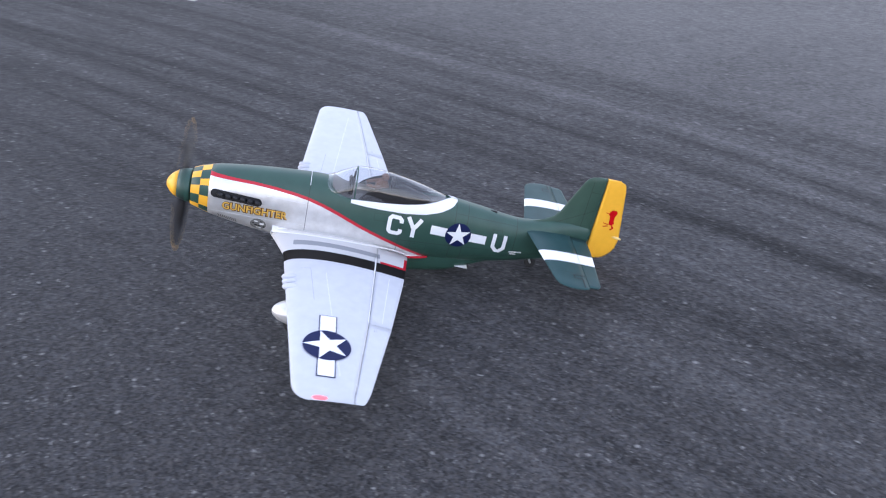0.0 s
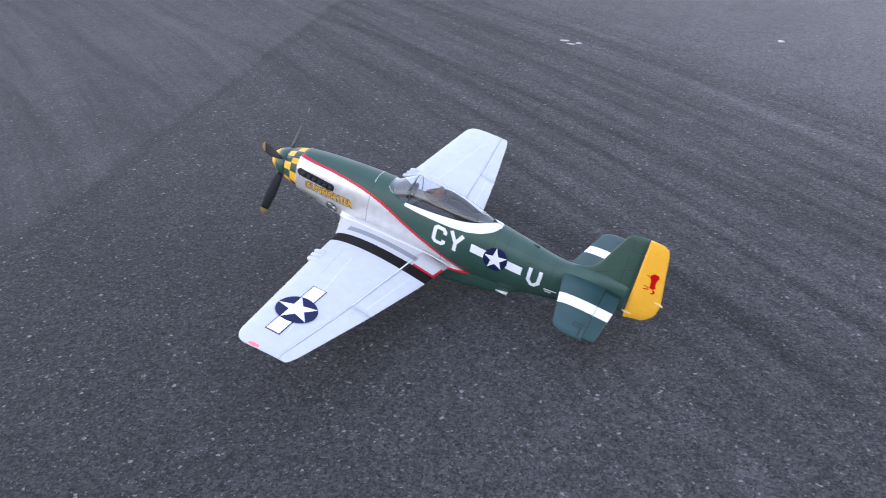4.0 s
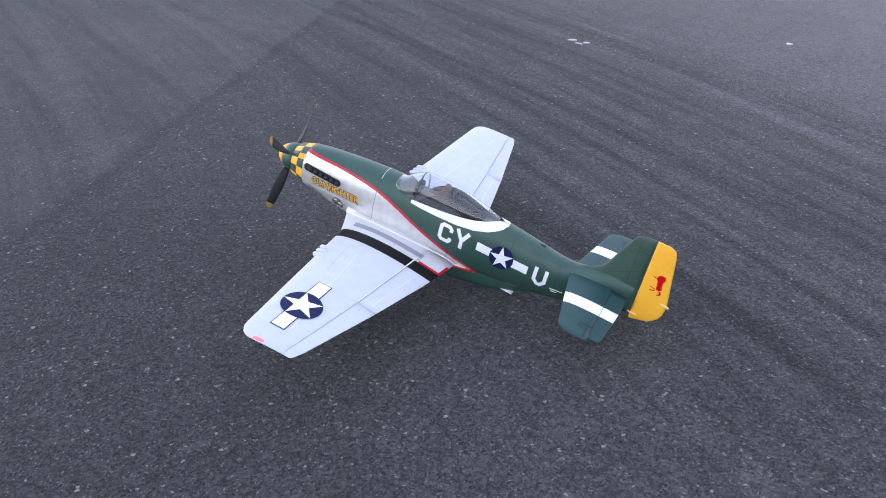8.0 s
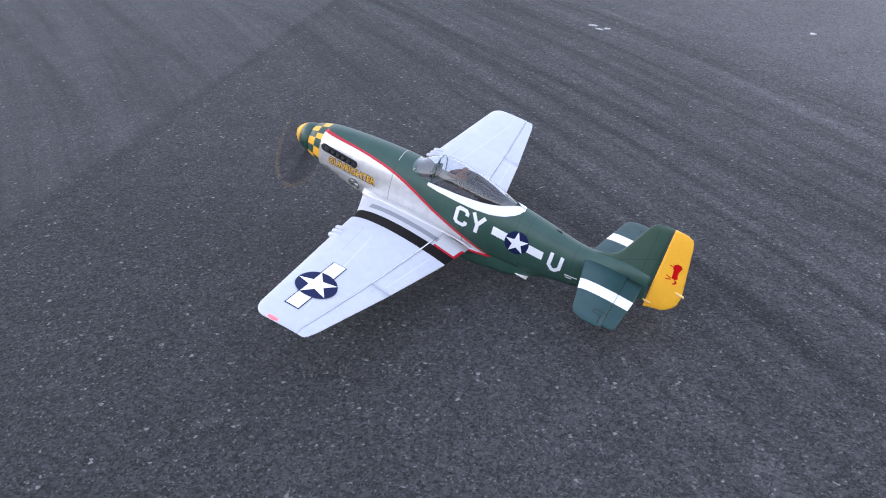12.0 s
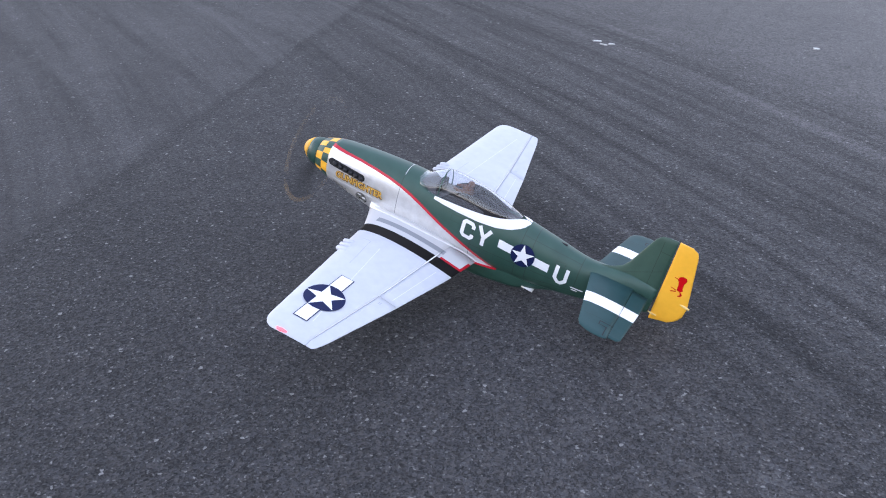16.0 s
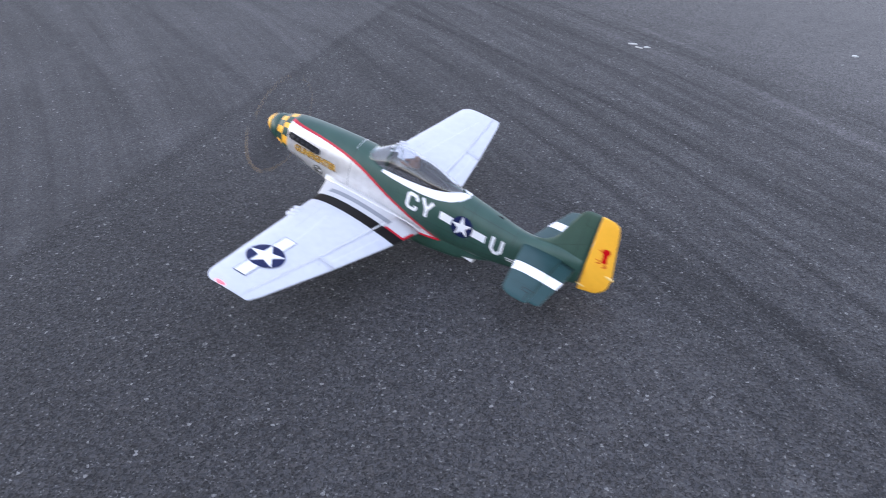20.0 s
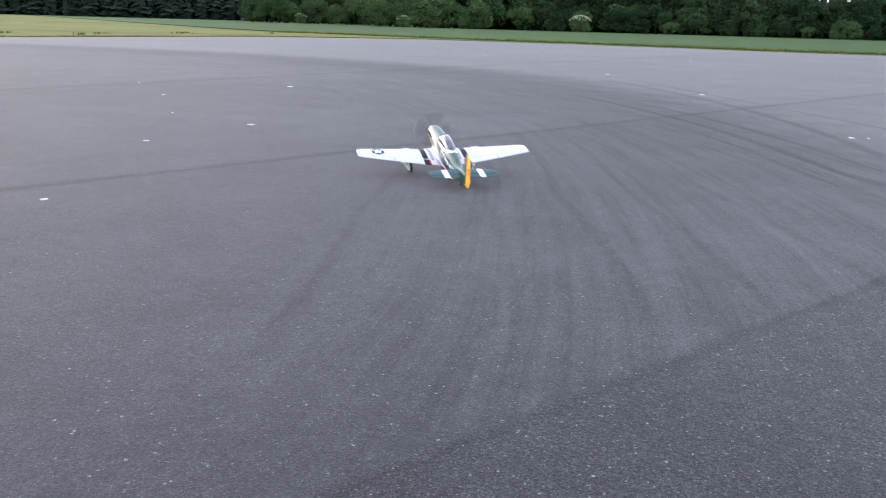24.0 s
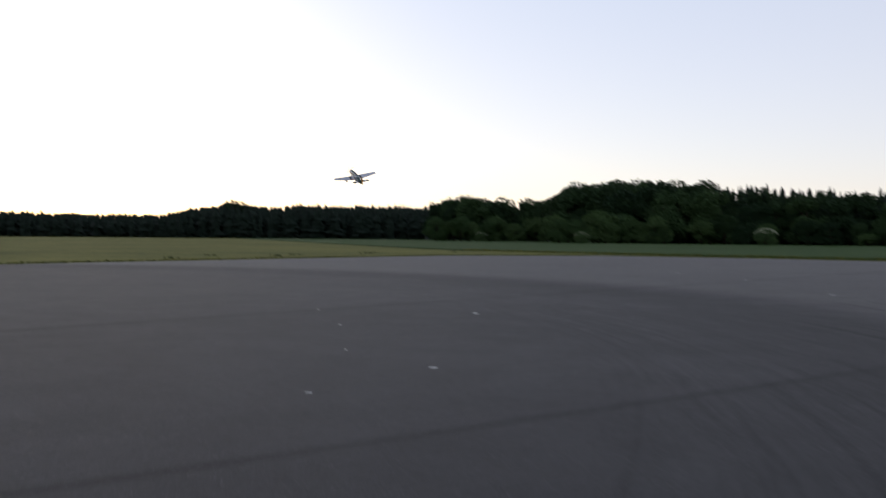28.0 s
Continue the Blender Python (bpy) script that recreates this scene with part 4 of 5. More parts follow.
def insignia(wing, side):
    cx, cy, r = -0.444, 0.562, 0.0535
    for y0, y1 in ((0.448, 0.519), (0.604, 0.672)):
        for grow, material, lift, name in ((0.0, navy_paint, 0.0010, "insignia_border"), (-0.0025, white_paint, 0.0016, "insignia_bar")):
            bm = bmesh.new()
            w = 0.0205 + grow
            polygon(bm, [(cx + w, y0 - grow, 0), (cx + w, y1 + grow, 0), (cx - w, y1 + grow, 0), (cx - w, y0 - grow, 0)])
            on_wing(bm, lift)
            part(name, bm, material, wing, "")
    bm = bmesh.new()
    polygon(bm, [(cx + r * math.cos(a), cy + r * math.sin(a), 0) for a in [2 * math.pi * k / 48 for k in range(48)]])
    on_wing(bm, 0.0020)
    part("insignia_disc", bm, navy_paint, wing, "dark blue roundel")
    bm = bmesh.new()
    polygon(bm, [(cx + u, cy + v, 0) for u, v in star_points(r * 0.985)])
    bm.normal_update()
    bmesh.ops.triangulate(bm, faces=bm.faces)
    on_wing(bm, 0.0027)
    part("star", bm, white_paint, wing, "white five-pointed star")


pale_lamp = paint("pale_lamp", (0.45, 0.52, 0.50), 0.2)
wings()

# tail


def tailplane():
    def lead(y):
        return between(y, [(0.0, -0.968), (0.045, -0.978), (0.25, -1.014), (0.268, -1.022), (0.279, -1.040), (0.284, -1.062)])

    def trail(y):
        return between(y, [(0.0, -1.146), (0.10, -1.146), (0.262, -1.134), (0.276, -1.122), (0.284, -1.090)])

    def surf(c, chord):
        return 5 * 0.085 * chord * (0.2969 * math.sqrt(c) - 0.126 * c - 0.3516 * c**2 + 0.2843 * c**3 - 0.1015 * c**4)

    for side in (1, -1):
        for name, a, b, first in (("tailplane", 0.0, 0.284, True), ("elevator", 0.030, 0.272, False)):
            bm = bmesh.new()
            rings = []
            ys = stations(a, 0.25, 12) + ([0.26, 0.268, 0.275, 0.280, 0.2835] if first else [0.262, b])
            for y in ys:
                l, t = lead(y), trail(y)
                hinge = max(-1.100, t + 0.004)
                if y > 0.243 and first:
                    hinge = max(hinge, -1.118)
                x0, x1 = (l, hinge) if first else (-1.1015, t)
                if x1 > x0 - 0.002:
                    x1 = x0 - 0.002
                row = [x0 + (x1 - x0) * (1 - math.cos(math.pi / 2 * i / 11)) for i in range(12)]
                up = [(x, side * y, 0.026 + max(0.0008, surf(min(1, max(0, (l - x) / (l - t))), l - t))) for x in row]
                lo = [(x, side * y, 0.026 - max(0.0008, surf(min(1, max(0, (l - x) / (l - t))), l - t))) for x in row[::-1]]
                rings.append(up + lo)
            loft(bm, rings)
            piece = part(name, bm, tail_paint, plane, "dark green tailplane half with a white band" if first else "", BODY)
        # stepped gap of the elevator's horn
        bm = bmesh.new()
        y0 = side * 0.226
        for xa, xb, ya, yb in ((-1.102, -1.065, 0.0, 0.0022), (-1.0674, -1.065, 0.0022, 0.015), (-1.089, -1.065, 0.015, 0.0172), (-1.0890, -1.0866, 0.0172, 0.052)):
            polygon(bm, [(xa, y0 + side * ya, 0), (xb, y0 + side * ya, 0), (xb, y0 + side * yb, 0), (xa, y0 + side * yb, 0)])
        for v in bm.verts:
            l, t = lead(abs(v.co.y)), trail(abs(v.co.y))
            v.co.z = 0.0276 + surf((l - v.co.x) / (l - t), l - t)
        part("horn_gap", bm, black_paint, piece, "thin dark gap", smooth=False)

    # fin
    def fin_lead(z):
        return between(z, [(0.030, -0.955), (0.047, -0.985), (0.060, -1.022), (0.075, -1.046), (0.095, -1.060), (0.180, -1.096), (0.200, -1.106), (0.208, -1.118), (0.2115, -1.135)])

    def hinge_at(z):
        return between(z, [(-0.045, -1.163), (0.212, -1.160)])

    def rud_trail(z):
        return between(z, [(-0.043, -1.185), (-0.038, -1.215), (-0.022, -1.238), (0.0, -1.249), (0.03, -1.2515), (0.19, -1.222), (0.203, -1.215), (0.209, -1.200)])

    bm = bmesh.new()
    rings = []
    for z in [0.02, 0.035, 0.047, 0.060, 0.075, 0.095, 0.12, 0.15, 0.18, 0.195, 0.203, 0.208, 0.2113]:
        l, h = fin_lead(z), hinge_at(z)
        chord = l - h
        wide = 0.010 - 0.0045 * max(0, z) / 0.21
        if z > 0.195:
            wide *= math.sqrt(max(0.05, 1 - ((z - 0.195) / 0.0175) ** 2))
        row = [l - chord * (i / 11) ** 1.4 for i in range(12)]
        left = [(x, max(0.0006, wide * min(1, ((l - x) / chord) ** 0.5 * 1.25 if chord else 1)), z) for x in row]
        rings.append(left + [(x, -y, zz) for x, y, zz in left[::-1]])
    loft(bm, rings)
    part("fin", bm, fin_paint, plane, "dark green fin", BODY)
    bm = bmesh.new()
    rings = []
    for z in [-0.044, -0.042, -0.037, -0.028, -0.015, 0.0, 0.03, 0.07, 0.11, 0.15, 0.18, 0.195, 0.203, 0.208, 0.2105]:
        h, t = hinge_at(z) - 0.003, rud_trail(z)
        wide = 0.0085 - 0.003 * max(0, z) / 0.21
        if z > 0.195 or z < -0.03:
            wide *= 0.7
        row = stations(h, t, 10)
        left = [(x, max(0.0007, wide * (1 - ((h - x) / (h - t)) ** 1.3)), z) for x in row]
        rings.append(left + [(x, -y, zz) for x, y, zz in left[::-1]])
    loft(bm, rings)
    rudder = part("rudder", bm, yellow_paint, plane, "yellow rudder", BODY)

    def on_rudder(bm, side):
        for v in bm.verts:
            h, t = hinge_at(v.co.z) - 0.003, rud_trail(v.co.z)
            wide = 0.0085 - 0.003 * max(0, v.co.z) / 0.21
            v.co.y = side * (wide * (1 - ((h - v.co.x) / (h - t)) ** 1.3) + 0.0009)

    for side in (1, -1):
        # plain red beast, rearing
        shapes = [[(-1.196, 0.132), (-1.203, 0.137), (-1.213, 0.135), (-1.217, 0.128), (-1.213, 0.114), (-1.214, 0.100), (-1.217, 0.093), (-1.211, 0.087), (-1.202, 0.090), (-1.201, 0.104), (-1.199, 0.116), (-1.195, 0.122)],
                  [(-1.183, 0.128), (-1.197, 0.125), (-1.198, 0.122), (-1.184, 0.1255)], [(-1.187, 0.134), (-1.196, 0.129), (-1.198, 0.1265), (-1.190, 0.1325)],
                  [(-1.184, 0.095), (-1.200, 0.091), (-1.201, 0.088), (-1.185, 0.0925)], [(-1.186, 0.083), (-1.200, 0.087), (-1.202, 0.084), (-1.188, 0.0805)],
                  [(-1.211, 0.089), (-1.218, 0.084), (-1.221, 0.079), (-1.217, 0.073), (-1.211, 0.072), (-1.209, 0.074), (-1.215, 0.078), (-1.213, 0.083)]]
        bm = bmesh.new()
        for k, s in enumerate(shapes):
            wide = 1.10 if k == 0 else 0.98
            polygon(bm, [(-1.206 + (x + 1.203) * wide, 0, 0.090 + (z - 0.105) * 0.98) for x, z in s])
        bm.normal_update()
        bmesh.ops.triangulate(bm, faces=bm.faces)
        bmesh.ops.subdivide_edges(bm, edges=bm.edges, cuts=1)
        on_rudder(bm, side)
        part("emblem", bm, print_red, rudder, "plain red animal silhouette", smooth=False)
    bm = bmesh.new()
    tube(bm, [(-1.228, 0.0, 0.036), (-1.244, 0.0, 0.033), (-1.257, 0.0, 0.030)], [0.0025, 0.0045, 0.0025], 10)
    part("tail_lamp", bm, pale_yellow, rudder, "small pale tail lamp")
    bm = bmesh.new()
    tube(bm, [(-1.150, 0.006, -0.022), (-1.168, 0.009, -0.024), (-1.184, 0.007, -0.026)], [0.0022, 0.0032, 0.0022], 8)
    part("control_horn", bm, pale_yellow, rudder, "small pale control horn")


tailplane()

# canopy, cockpit


def canopy_ring(x, count=21, grow=0.0):
    top, half, low = eased(x, CAN_TOP) + grow, eased(x, CAN_HALF) + grow, eased(x, CAN_LOW)
    return [(x, half * math.cos(a), low + (top - low) * max(0.0, math.sin(a)) ** 0.82) for a in stations(0, math.pi, count)]


def cockpit():
    bm = bmesh.new()
    loft(bm, [canopy_ring(x) for x in stations(-0.733, -0.487, 26)], closed=False)
    glass = part("canopy", bm, canopy_glass, plane, "clear bubble canopy", BODY)
    glass.visible_shadow = False
    bm = bmesh.new()
    loft(bm, [canopy_ring(x) for x in stations(-0.4835, -0.4125, 12)], closed=False)
    screen = part("windscreen", bm, canopy_glass, plane, "clear windscreen", BODY)
    screen.visible_shadow = False
    for x, w in ((-0.4852, 0.0017),):
        bm = bmesh.new()
        loft(bm, [canopy_ring(x + w, 21, 0.0008), canopy_ring(x - w, 21, 0.0008)], closed=False)
        part("canopy_frame", bm, green_paint, screen, "thin dark canopy bow")
    bm = bmesh.new()
    tube(bm, [(-0.479, 0.004, 0.098), (-0.480, 0.004, 0.118)], 0.0022, 6)
    part("gun_sight", bm, cockpit_black, screen, "small black gun sight")
    # white skirt round the canopy's foot
    for side in (1, -1):
        bm = bmesh.new()
        rings = []
        for x in stations(-0.478, -0.766, 34):
            s = (x + 0.478) / (-0.766 + 0.478)
            low = between(s, [(0, 0.0490), (0.12, 0.0450), (0.3, 0.0420), (0.52, 0.0405), (0.70, 0.0445), (0.84, 0.0540), (0.94, 0.0665), (1, 0.0765)])
            high = eased(x, CAN_LOW) + 0.006 if x > -0.735 else eased(x, TOP) + 0.0025
            half = eased(x, CAN_HALF) if x > -0.735 else max(0.0, 0.012 * (1 - (-0.735 - x) / 0.012))
            y_low = max(fuselage_y(x, low), half) + 0.0016
            row = []
            for u in stations(0, 1, 9):
                z = low + (high - low) * u
                y = (1 - u) * y_low + u * (half + 0.0010) + 0.002 * math.sin(math.pi * u)
                row.append((x, side * max(0.0, max(y, min(fuselage_y(x, z) + 0.0012, half + 0.006)) if u > 0.99 else max(y, fuselage_y(x, z) + 0.0018)), z))
            rings.append(row)
        loft(bm, rings, closed=False)
        part("canopy_skirt", bm, white_paint, glass, "white canopy skirt")
    # dark floor, coaming, seat, plain figure
    bm = bmesh.new()
    loft(bm, [[(x, y * 0.94 * eased(x, CAN_HALF), between(x, DECK) + 0.001 * (1 - y * y)) for y in stations(-1, 1, 9)] for x in stations(-0.735, -0.425, 24)], closed=False)
    tub = part("cockpit_floor", bm, cockpit_grey, plane, "brownish grey cockpit deck", BODY)
    for side in (1, -1):
        bm = bmesh.new()
        rows = []
        for x in stations(-0.700, -0.492, 18):
            q = (x + 0.700) / 0.208
            ring = [Vector(p) for p in canopy_ring(x, 41, -0.0015)]
            ring = ring if side == 1 else ring[::-1]
            rows.append([ring[0]] + [ring[0].lerp(ring[9], math.sin(math.pi * min(1, max(0.02, q))) ** 0.7 * u) for u in (0.33, 0.66, 1.0)])
        loft(bm, rows, closed=False)
        part("cockpit_side", bm, cockpit_black, tub, "dark cockpit side")
    bm = bmesh.new()
    tube(bm, [(-0.474, -0.03, 0.080), (-0.476, 0.0, 0.090), (-0.474, 0.03, 0.080)], [0.006, 0.009, 0.006], 10)
    box(bm, -0.480, -0.470, -0.032, 0.032, 0.058, 0.082, 0.002)
    part("instrument_shroud", bm, cockpit_black, tub, "")
    bm = bmesh.new()
    box(bm, -0.590, -0.580, -0.017, 0.017, 0.058, 0.112, 0.004)
    part("seat_back", bm, cockpit_black, tub, "")
    bm = bmesh.new()
    tube(bm, [(-0.690, 0, 0.060), (-0.650, 0, 0.066), (-0.610, 0, 0.076), (-0.588, 0, 0.084)], [0.010, 0.018, 0.020, 0.010], 10)
    part("rear_deck", bm, cockpit_black, tub, "")
    bm = bmesh.new()
    tube(bm, [(-0.556, 0, 0.058), (-0.556, 0, 0.072), (-0.556, 0, 0.090), (-0.557, 0, 0.099), (-0.556, 0, 0.104)], [0.015, 0.018, 0.019, 0.012, 0.006], 12)
    bmesh.ops.create_uvsphere(bm, u_segments=12, v_segments=8, radius=0.0105, matrix=Matrix.Translation((-0.561, 0, 0.1125)))
    for side in (1, -1):
        tube(bm, [(-0.553, side * 0.016, 0.094), (-0.535, side * 0.019, 0.087), (-0.515, side * 0.010, 0.086)], [0.006, 0.005, 0.004], 8)
    part("cockpit_doll", bm, brown_paint, plane, "plain brown figure in the cockpit", BODY)


def scoop():
    bm = bmesh.new()
    rings = []
    for x in stations(-0.415, -0.90, 24):
        s = (x + 0.415) / (-0.90 + 0.415)
        low = between(s, [(0, -0.148), (0.15, -0.160), (0.5, -0.163), (0.75, -0.145), (1, -0.094)])
        half = between(s, [(0, 0.034), (0.3, 0.043), (0.7, 0.036), (1, 0.012)])
        rings.append([(x, half * math.copysign(abs(math.cos(a)) ** 0.75, math.cos(a)), -0.085 + (low + 0.085) * math.sin(a) ** 0.7 if 0 < a < math.pi else -0.085) for a in stations(0, math.pi, 15)])
    loft(bm, rings, closed=False)
    part("radiator_scoop", bm, green_paint, plane, "dark green belly scoop", BODY)
    bm = bmesh.new()
    box(bm, -0.418, -0.414, -0.028, 0.028, -0.142, -0.110, 0.001)
    part("scoop_mouth", bm, black_paint, plane, "", BODY)
    bm = bmesh.new()
    verts = [(-0.800, 0.026, -0.119), (-0.836, 0.028, -0.119), (-0.836, -0.028, -0.119), (-0.800, -0.026, -0.119)]
    loft(bm, [verts, [(x, y, z - 0.002 - (0.002 if x < -0.82 else 0)) for x, y, z in verts]])
    part("exit_flap", bm, silver_paint, plane, "small pale radiator exit flap", BODY)


def wheel(name, radius, width, m, hub):
    bm = bmesh.new()
    turned(bm, [(-width / 2, radius * 0.48), (-width / 2, radius * 0.86), (-width * 0.32, radius * 0.97), (0, radius), (width * 0.32, radius * 0.97), (width / 2, radius * 0.86), (width / 2, radius * 0.48)], 28, "y")
    tyre = part("wheel", bm, rubber, plane, "black rubber wheel", m)
    bm = bmesh.new()
    turned(bm, [(-width * 0.42, 0.0), (-width * 0.42, radius * 0.18), (-width * 0.3, radius * 0.50), (width * 0.3, radius * 0.50), (width * 0.42, radius * 0.18), (width * 0.42, 0.0)], 20, "y")
    part("hub", bm, hub, tyre, "pale wheel hub")
    return tyre


WHEELS = []
SPOTS = {1: (-0.165, 0.262, 0.042), -1: (-0.165, -0.262, 0.042)}


def gear():
    for side in (1, -1):
        x, y, z = SPOTS[side]
        WHEELS.append((wheel("wheel", 0.042, 0.018, pose(x, y, z), silver_paint), x, y, z, 0.042))
        bm = bmesh.new()
        top = BODY @ Vector((-0.375, side * 0.315, wing_line(0.315) - 0.005))
        foot = Vector((x, y + side * 0.016, z))
        tube(bm, [top, top.lerp(foot, 0.6), foot], [0.0095, 0.0090, 0.0075], 10)
        leg = part("gear_leg", bm, white_paint, plane, "white undercarriage leg")
        bm = bmesh.new()
        tube(bm, [(x, y + side * 0.016, z), (x, y + side * 0.002, z)], 0.004, 8)
        part("axle", bm, silver_paint, leg, "")
        bm = bmesh.new()
        across = Vector((0.93, side * 0.36, 0.0))
        end = Vector((x - 0.012, y + side * 0.016, 0.020))
        start = Vector((x - 0.012, y + side * 0.088, 0.125))
        corners = [start + across * 0.016, start - across * 0.018, end - across * 0.021, end + across * 0.013]
        turned(bm, [(-0.0015, 0.0), (-0.0015, 0.020), (0.0010, 0.021), (0.0025, 0.018), (0.0030, 0.0)], 28)
        part("hub_cover", bm, white_paint, leg, "white wheel cover", pose(x, y + side * 0.0110, z, 0, 0, 90 * side))
        bm = bmesh.new()
        loft(bm, [corners, [c + Vector((0, side * 0.0035, 0)) for c in corners]])
        part("gear_door", bm, white_paint, leg, "white undercarriage door", smooth=False)
    WHEELS.append((wheel("wheel", 0.017, 0.011, pose(-0.806, 0, 0.017), silver_paint), -0.806, 0, 0.017, 0.017))
    bm = bmesh.new()
    for side in (1, -1):
        tube(bm, [(-0.806, side * 0.009, 0.017), (-0.800, side * 0.009, 0.036), (-0.792, side * 0.004, 0.048)], 0.003, 8)
    tube(bm, [(-0.792, 0, 0.045), (-0.783, 0, 0.075)], 0.0045, 8)
    part("tail_leg", bm, silver_paint, plane, "silver tail wheel leg")


def airscrew():
    """Spinner and four blades turning about the thrust line."""
    bm = bmesh.new()
    prof = [(-0.064, 0.0), (-0.064, 0.0430), (-0.060, 0.0448), (-0.052, 0.0442), (-0.042, 0.0420), (-0.0305, 0.0370)]
    turned(bm, prof, 36)
    hub = part("propeller", bm, green_paint, plane, "four-bladed propeller with a dark green spinner", BODY)
    bm = bmesh.new()
    turned(bm, [(-0.0305, 0.0370), (-0.019, 0.0300), (-0.010, 0.0220), (-0.004, 0.0135), (-0.001, 0.0065), (0.0, 0.0)], 36)
    part("spinner_tip", bm, yellow_paint, hub, "yellow spinner tip")
    for k in range(4):
        turn = Matrix.Rotation(math.pi / 2 * k, 4, "X")
        for name, r0, r1, material in (("blade", 0.040, 0.163, black_paint), ("blade_tip", 0.163, 0.178, blade_yellow)):
            bm = bmesh.new()
            rings = []
            for r in stations(r0, r1, 12 if name == "blade" else 5):
                s = r / 0.178
                chord = between(s, [(0.2, 0.014), (0.35, 0.026), (0.6, 0.036), (0.85, 0.033), (0.96, 0.026), (1.0, 0.012)])
                pitch = radians(between(s, [(0.2, 62), (0.5, 38), (1.0, 22)]))
                ring = []
                for q in range(12):
                    a = 2 * math.pi * q / 12
                    u, v = chord / 2 * math.cos(a), 0.0030 * (1.3 - s) * math.sin(a)
                    ring.append((-0.045 - u * math.sin(pitch) + v * math.cos(pitch), u * math.cos(pitch) + v * math.sin(pitch), r))
                rings.append(ring)
            loft(bm, rings)
            part(name, bm, material, hub, "yellow blade tip" if name == "blade_tip" else "black propeller blade", turn)
    return hub


cockpit()
scoop()
gear()
propeller = airscrew()

# ------------------------------------------------------------------ marks on the asphalt


def fleck(x, y, length, width, turn, seed):
    """A worn scrap of old line paint, a few millimetres proud."""
    rnd = random.Random(seed)
    bm = bmesh.new()
    pts = []
    for k in range(14):
        a = 2 * math.pi * k / 14
        r = 0.75 + 0.35 * rnd.random()
        pts.append((length / 2 * math.cos(a) * r, width / 2 * math.sin(a) * r))
    top = [bm.verts.new((u * 0.96, v * 0.96, 0.005)) for u, v in pts]
    low = [bm.verts.new((u, v, 0.0)) for u, v in pts]
    bm.faces.new(top)
    for i in range(14):
        j = (i + 1) % 14
        bm.faces.new((top[i], low[i], low[j], top[j]))
    ob = new("paint_mark", mesh_of("paint_mark", bm, line_paint, False))
    ob.matrix_basis = pose(x, y, 0, 0, 0, turn)
    tagged(ob, "worn white scrap of line paint on asphalt", "road marking", "old paint marks on the asphalt")


MARKS = [(0.035, -2.757, 0.055, 0.020, 15), (-0.055, -2.73, 0.040, 0.020, 20), (-0.02, -2.70, 0.05, 0.010, -12), (-1.119, -3.196, 0.04, 0.030, 0),
         (8.94, -0.69, 0.07, 0.11, 10), (7.86, 0.69, 0.04, 0.06, 0), (14.63, -3.06, 0.12, 0.12, 0), (5.12, 1.82, 0.05, 0.065, 0), (11.51, -10.50, 0.10, 0.13, 0),
         (5.71, -7.28, 0.05, 0.11, 70), (5.61, -7.46, 0.03, 0.045, 60), (10.45, -0.08, 0.03, 0.04, 0), (13.22, -0.48, 0.05, 0.05, 0), (30.1, -16.61, 0.12, 0.09, 0), (26.55, -24.68, 0.12, 0.12, 0),
         (17.75, -13.14, 0.12, 0.11, 0), (24.54, -15.67, 0.10, 0.12, 0), (15.9, -0.55, 0.05, 0.05, 0)]
for i, row in enumerate(MARKS):
    fleck(*row, i)

# ------------------------------------------------------------------ woods


EYE = (-1.13, 2.14)


def at_bearing(bearing, far):
    """A place at a bearing to the left of the take-off line, from where the camera stands."""
    a = radians(-106.4 + bearing)
    return EYE[0] - far * math.sin(a), EYE[1] + far * math.cos(a)


def clump(verts, faces, centre, size, rnd):
    """A crumpled leaf clump: two crossed, bent quads."""
    for k in range(2):
        n = Vector((rnd.gauss(0, 1), rnd.gauss(0, 1), rnd.gauss(0.5, 0.8))).normalized()
        u = n.orthogonal().normalized()
        u = Matrix.Rotation(rnd.uniform(0, 6.28), 3, n) @ u
        v = n.cross(u)
        s = size * rnd.uniform(0.6, 1.3)
        i = len(verts)
        c = Vector(centre)
        verts += [tuple(c - u * s - v * s * 0.3), tuple(c - u * s * 0.2 + v * s * 0.8 + n * s * 0.3), tuple(c + u * s + v * s * 0.2), tuple(c + u * s * 0.3 - v * s * 0.9 - n * s * 0.2)]
        faces.append((i, i + 1, i + 2, i + 3))


